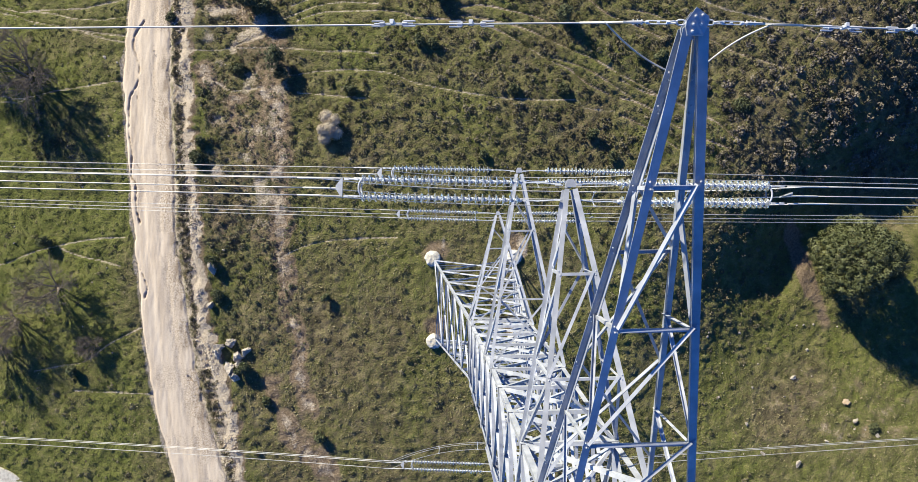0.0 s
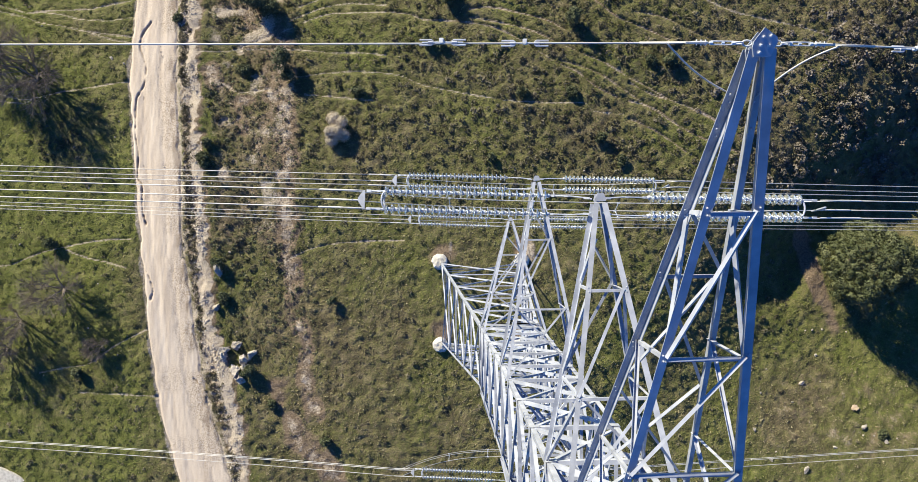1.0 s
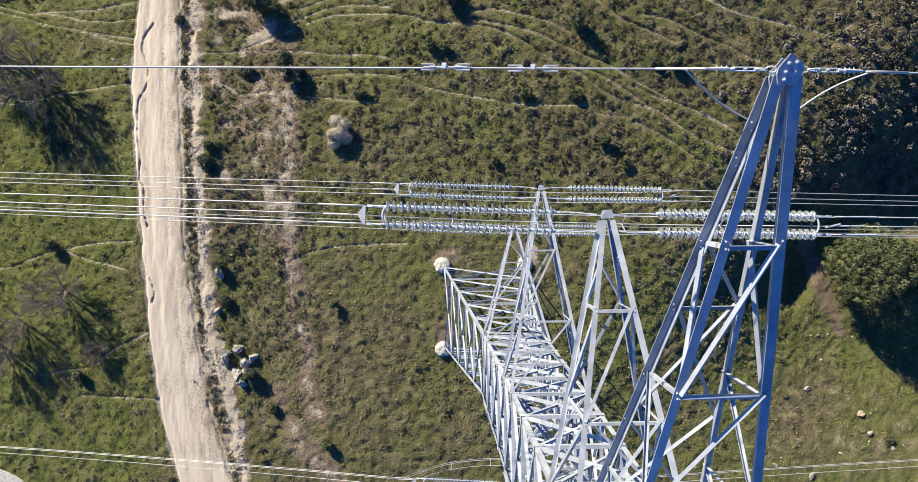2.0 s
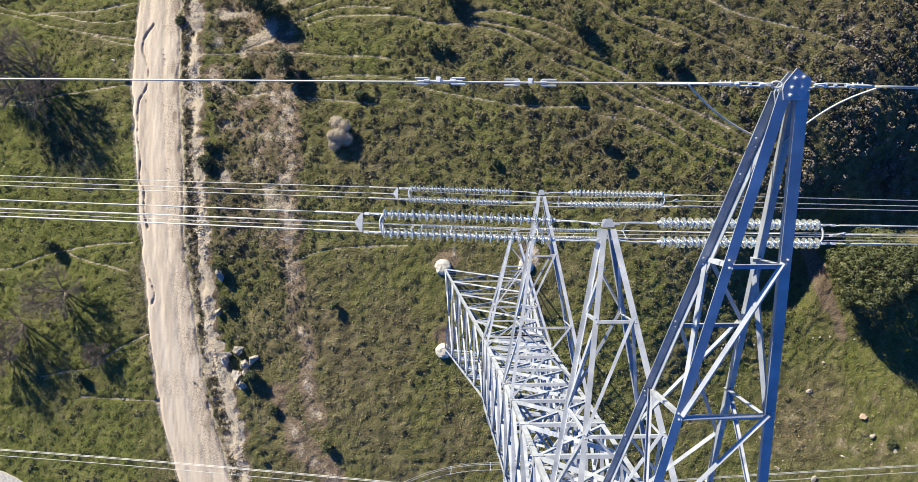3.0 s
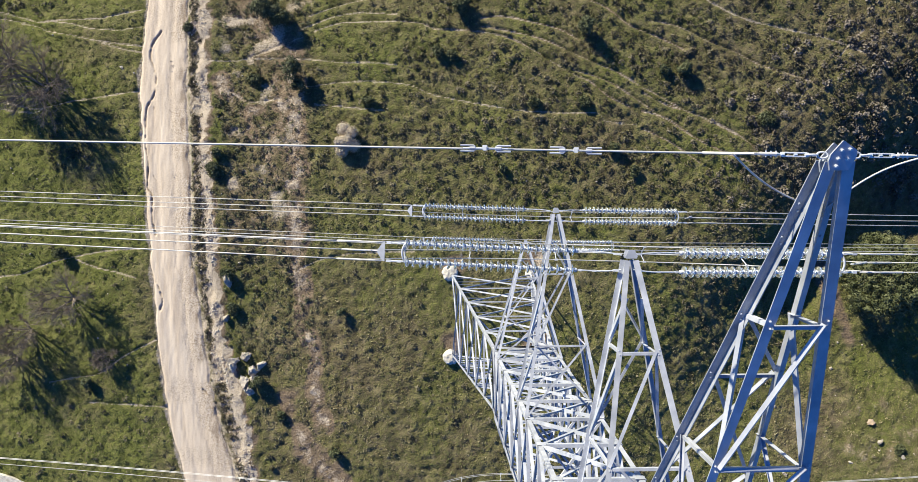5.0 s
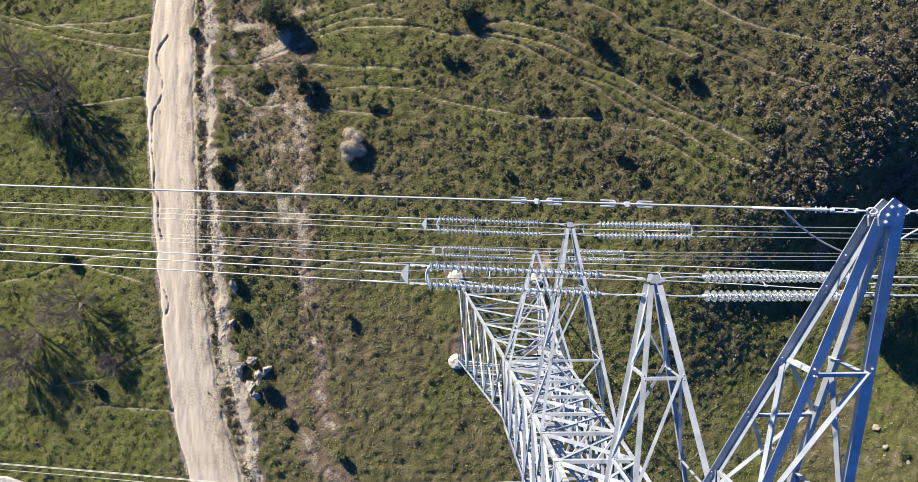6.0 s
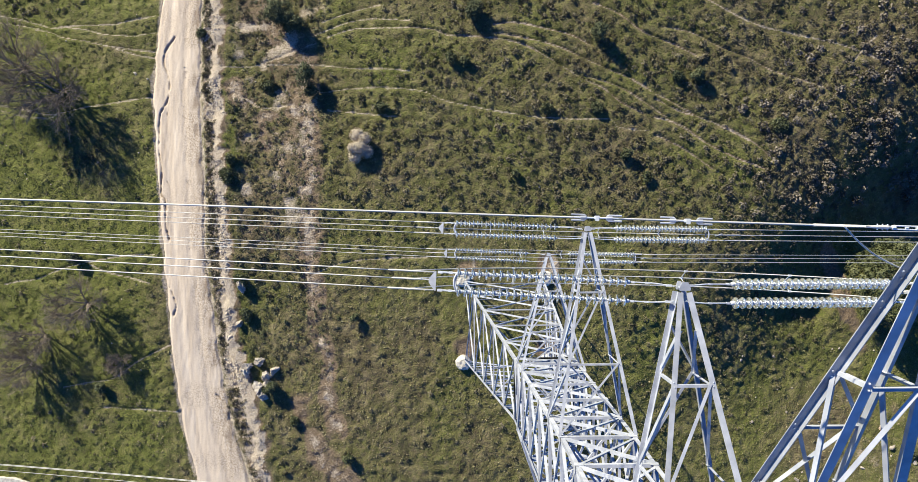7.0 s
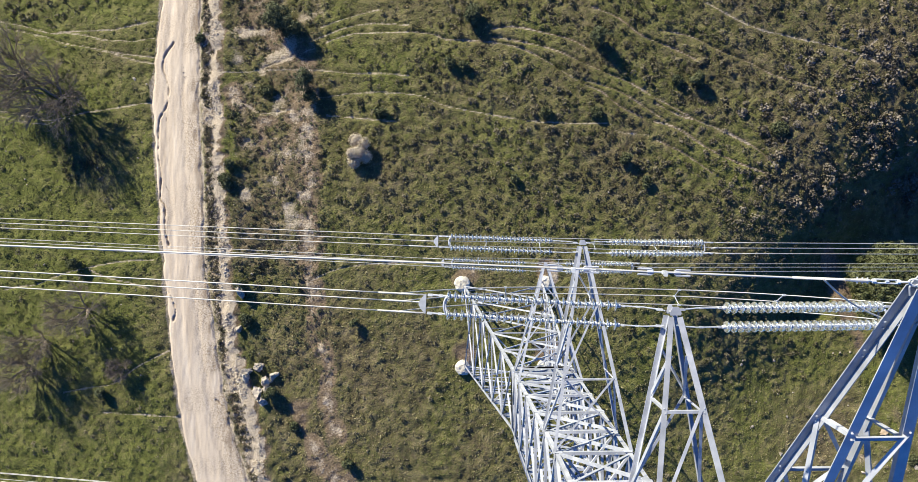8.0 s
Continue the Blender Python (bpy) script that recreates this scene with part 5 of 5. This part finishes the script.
# ---------------------------------------------------------------- stones
def rock_mesh(name, sx, sy, sz, seed, mat, rough=0.28, cuts=3):
    bm = bmesh.new()
    bmesh.ops.create_icosphere(bm, subdivisions=cuts, radius=1.0)
    rnd = random.Random(seed)
    planes = [(Vector((rnd.gauss(0, 1), rnd.gauss(0, 1), rnd.gauss(0.2, 0.8))).normalized(), rnd.uniform(0.42, 0.75)) for _ in range(12)]
    for v in bm.verts:
        for n, d in planes:
            over = v.co.dot(n) - d
            if over > 0:
                v.co -= n * over
        v.co *= 1 + rough * (0.5 * noise.noise(v.co * 2.1 + Vector((seed, 0, 0))) + 0.35 * noise.noise(v.co * 5.3 + Vector((0, seed, 0))))
        v.co = Vector((v.co.x * sx, v.co.y * sy, v.co.z * sz))
    me = bpy.data.meshes.new(name)
    bm.to_mesh(me)
    bm.free()
    me.materials.append(mat)
    return me


def place_rock(name, x, y, size, seed, mat, label, group="", turn=0.0):
    sx, sy, sz = size
    z = float(relief(np.array([x]), np.array([y]))[0])
    ob = new(name, rock_mesh(name, sx, sy, sz, seed, mat, 0.7, 4 if sx > 0.4 else (3 if sx > 0.2 else 2)))
    ob.matrix_basis = pose(x, y, z + sz * 0.35, 0, 0, turn)
    tagged(ob, label, "rock" if sx > 0.3 else "stone", group)


make_tree()
for k, (bx, by, wide, tall) in enumerate(BUSHES):
    make_bush(bx, by, wide, tall, 40 + k)
for k, (bx, by) in enumerate(BARE + [(-53.5, 28.0)]):
    make_bare_tree(bx, by, (8.0, 5.4, 5.0, 4.8, 2.4, 8.0)[k], 11 + k)
ROCK_SIZES = [(0.75, 0.6, 0.5), (0.65, 0.7, 0.55), (0.7, 0.6, 0.55), (0.85, 0.65, 0.6), (0.5, 0.6, 0.4), (0.45, 0.8, 0.6), (0.5, 0.4, 0.4), (0.7, 0.5, 0.55), (0.8, 0.5, 0.5), (0.6, 0.7, 0.5)]
for k, (bx, by) in enumerate(ROCKS):
    bx, by = (-26.2 + (bx + 26.2) * 0.85, -6.0 + (by + 6.0) * 0.85) if by < -2 else (bx, by)
    place_rock("boulder", bx, by, [1.15 * q for q in ROCK_SIZES[k]], 5 + k, ROCK, "pale grey angular limestone boulder beside the track", "boulders beside the track", 40 * k)
make_bush(-15.2, 18.3, 1.25, 1.3, 77, STRAW, "dry_shrub", "pale dried-out shrub mound in the heath", 2.1)
make_bush(-25.0, -7.3, 0.75, 0.9, 78)
for k, (bx, by) in enumerate(STONES):
    s = (0.5, 0.34, 0.24, 0.3, 0.3, 0.28, 0.36, 0.4, 0.3, 0.2, 0.16, 0.14, 0.16, 0.14, 0.12, 0.12)[k]
    place_rock("stone", bx, by, (s * 1.25, s * 0.8, s * 0.6), 90 + k, BRICKISH if k == 0 else ROCK, "tawny squared stone lying in the grass" if k == 0 else "small pale stone lying in the grass", "loose stones", 33 * k)
for k in range(70):
    side = RNG.random()
    if side < 0.45:
        sx, sy = RNG.uniform(-58, -39), RNG.uniform(-18, 34)
    elif side < 0.75:
        sx, sy = RNG.uniform(-30, -26), RNG.uniform(-18, 34)
    else:
        sx, sy = RNG.uniform(26, 48), RNG.uniform(-19, -4)
    s = RNG.uniform(0.06, 0.16) if side < 0.75 else RNG.uniform(0.09, 0.22)
    place_rock("stone", sx, sy, (s, s * 0.8, s * 0.6), 200 + k, ROCK, "small pale stone lying in the grass", "loose stones", 50 * k)


def make_apron():
    out = [(-56.0 + 8.6 * math.cos(w), -25.8 + 8.2 * math.sin(w)) for w in [2 * math.pi * k / 40 for k in range(40)]]
    z = float(hill(np.array([-52.0]), np.array([-21.0]))[0])
    tagged(new("pavement", mesh_of("pavement", *slab(out, z - 0.5, z + 0.22), CONCRETE)), "pale concrete turning apron beyond the trees", "pavement", kind="structure")


def make_gravel():
    """Loose chalk chips on the rough half of the track and along its verge."""
    n = 7500
    y = RNG.uniform(-24, 40, n)
    west, east = road_edges(y)
    vx = np.interp(y, VERGE_LINE[::-1, 1], VERGE_LINE[::-1, 0])
    on_road = RNG.random(n) < 0.35
    u = 1 - np.abs(RNG.normal(0, 0.24, n))
    x = np.where(on_road, west + (east - west) * np.clip(u, 0.05, 1.02), vx + RNG.normal(-0.25, 0.45, n))
    keep = value_noise(x, y, 1.8, 7) > 0.36
    x, y, on_road = x[keep], y[keep], on_road[keep]
    n = len(x)
    r = np.where(on_road, RNG.uniform(0.025, 0.06, n), RNG.uniform(0.04, 0.15, n) * RNG.uniform(0.5, 1, n))
    z = np.where(on_road, hill(x, y) - 0.045, relief(x, y))
    ico = np.array([(0, 0, 1), (0, 0, -1), (1, 0, 0), (-1, 0, 0), (0, 1, 0), (0, -1, 0)], float)
    turn = RNG.random(n) * 6.283
    v = ico[None] * (0.65 + 0.6 * RNG.random((n, 6, 1))) * r[:, None, None] * np.array([1.0, 1.0, 0.75])
    v += RNG.normal(0, 0.15, v.shape) * r[:, None, None]
    c, s = np.cos(turn)[:, None], np.sin(turn)[:, None]
    v = np.stack([v[..., 0] * c - v[..., 1] * s + x[:, None], v[..., 0] * s + v[..., 1] * c + y[:, None], v[..., 2] + (z + r * 0.3)[:, None]], 2)
    tri = np.array([(0, 2, 4), (0, 4, 3), (0, 3, 5), (0, 5, 2), (1, 4, 2), (1, 3, 4), (1, 5, 3), (1, 2, 5)])
    faces = (tri[None] + 6 * np.arange(n)[:, None, None]).reshape(-1, 3)
    me = mesh_of("gravel", v.reshape(-1, 3).tolist(), faces.tolist(), CHIP)
    tagged(new("gravel", me), "loose pale chalk chips along the track and verge", "gravel", kind="stuff")


make_apron()
make_gravel()
make_heath()
make_verge_scrub()
make_tussocks()
make_thicket()
make_grass()
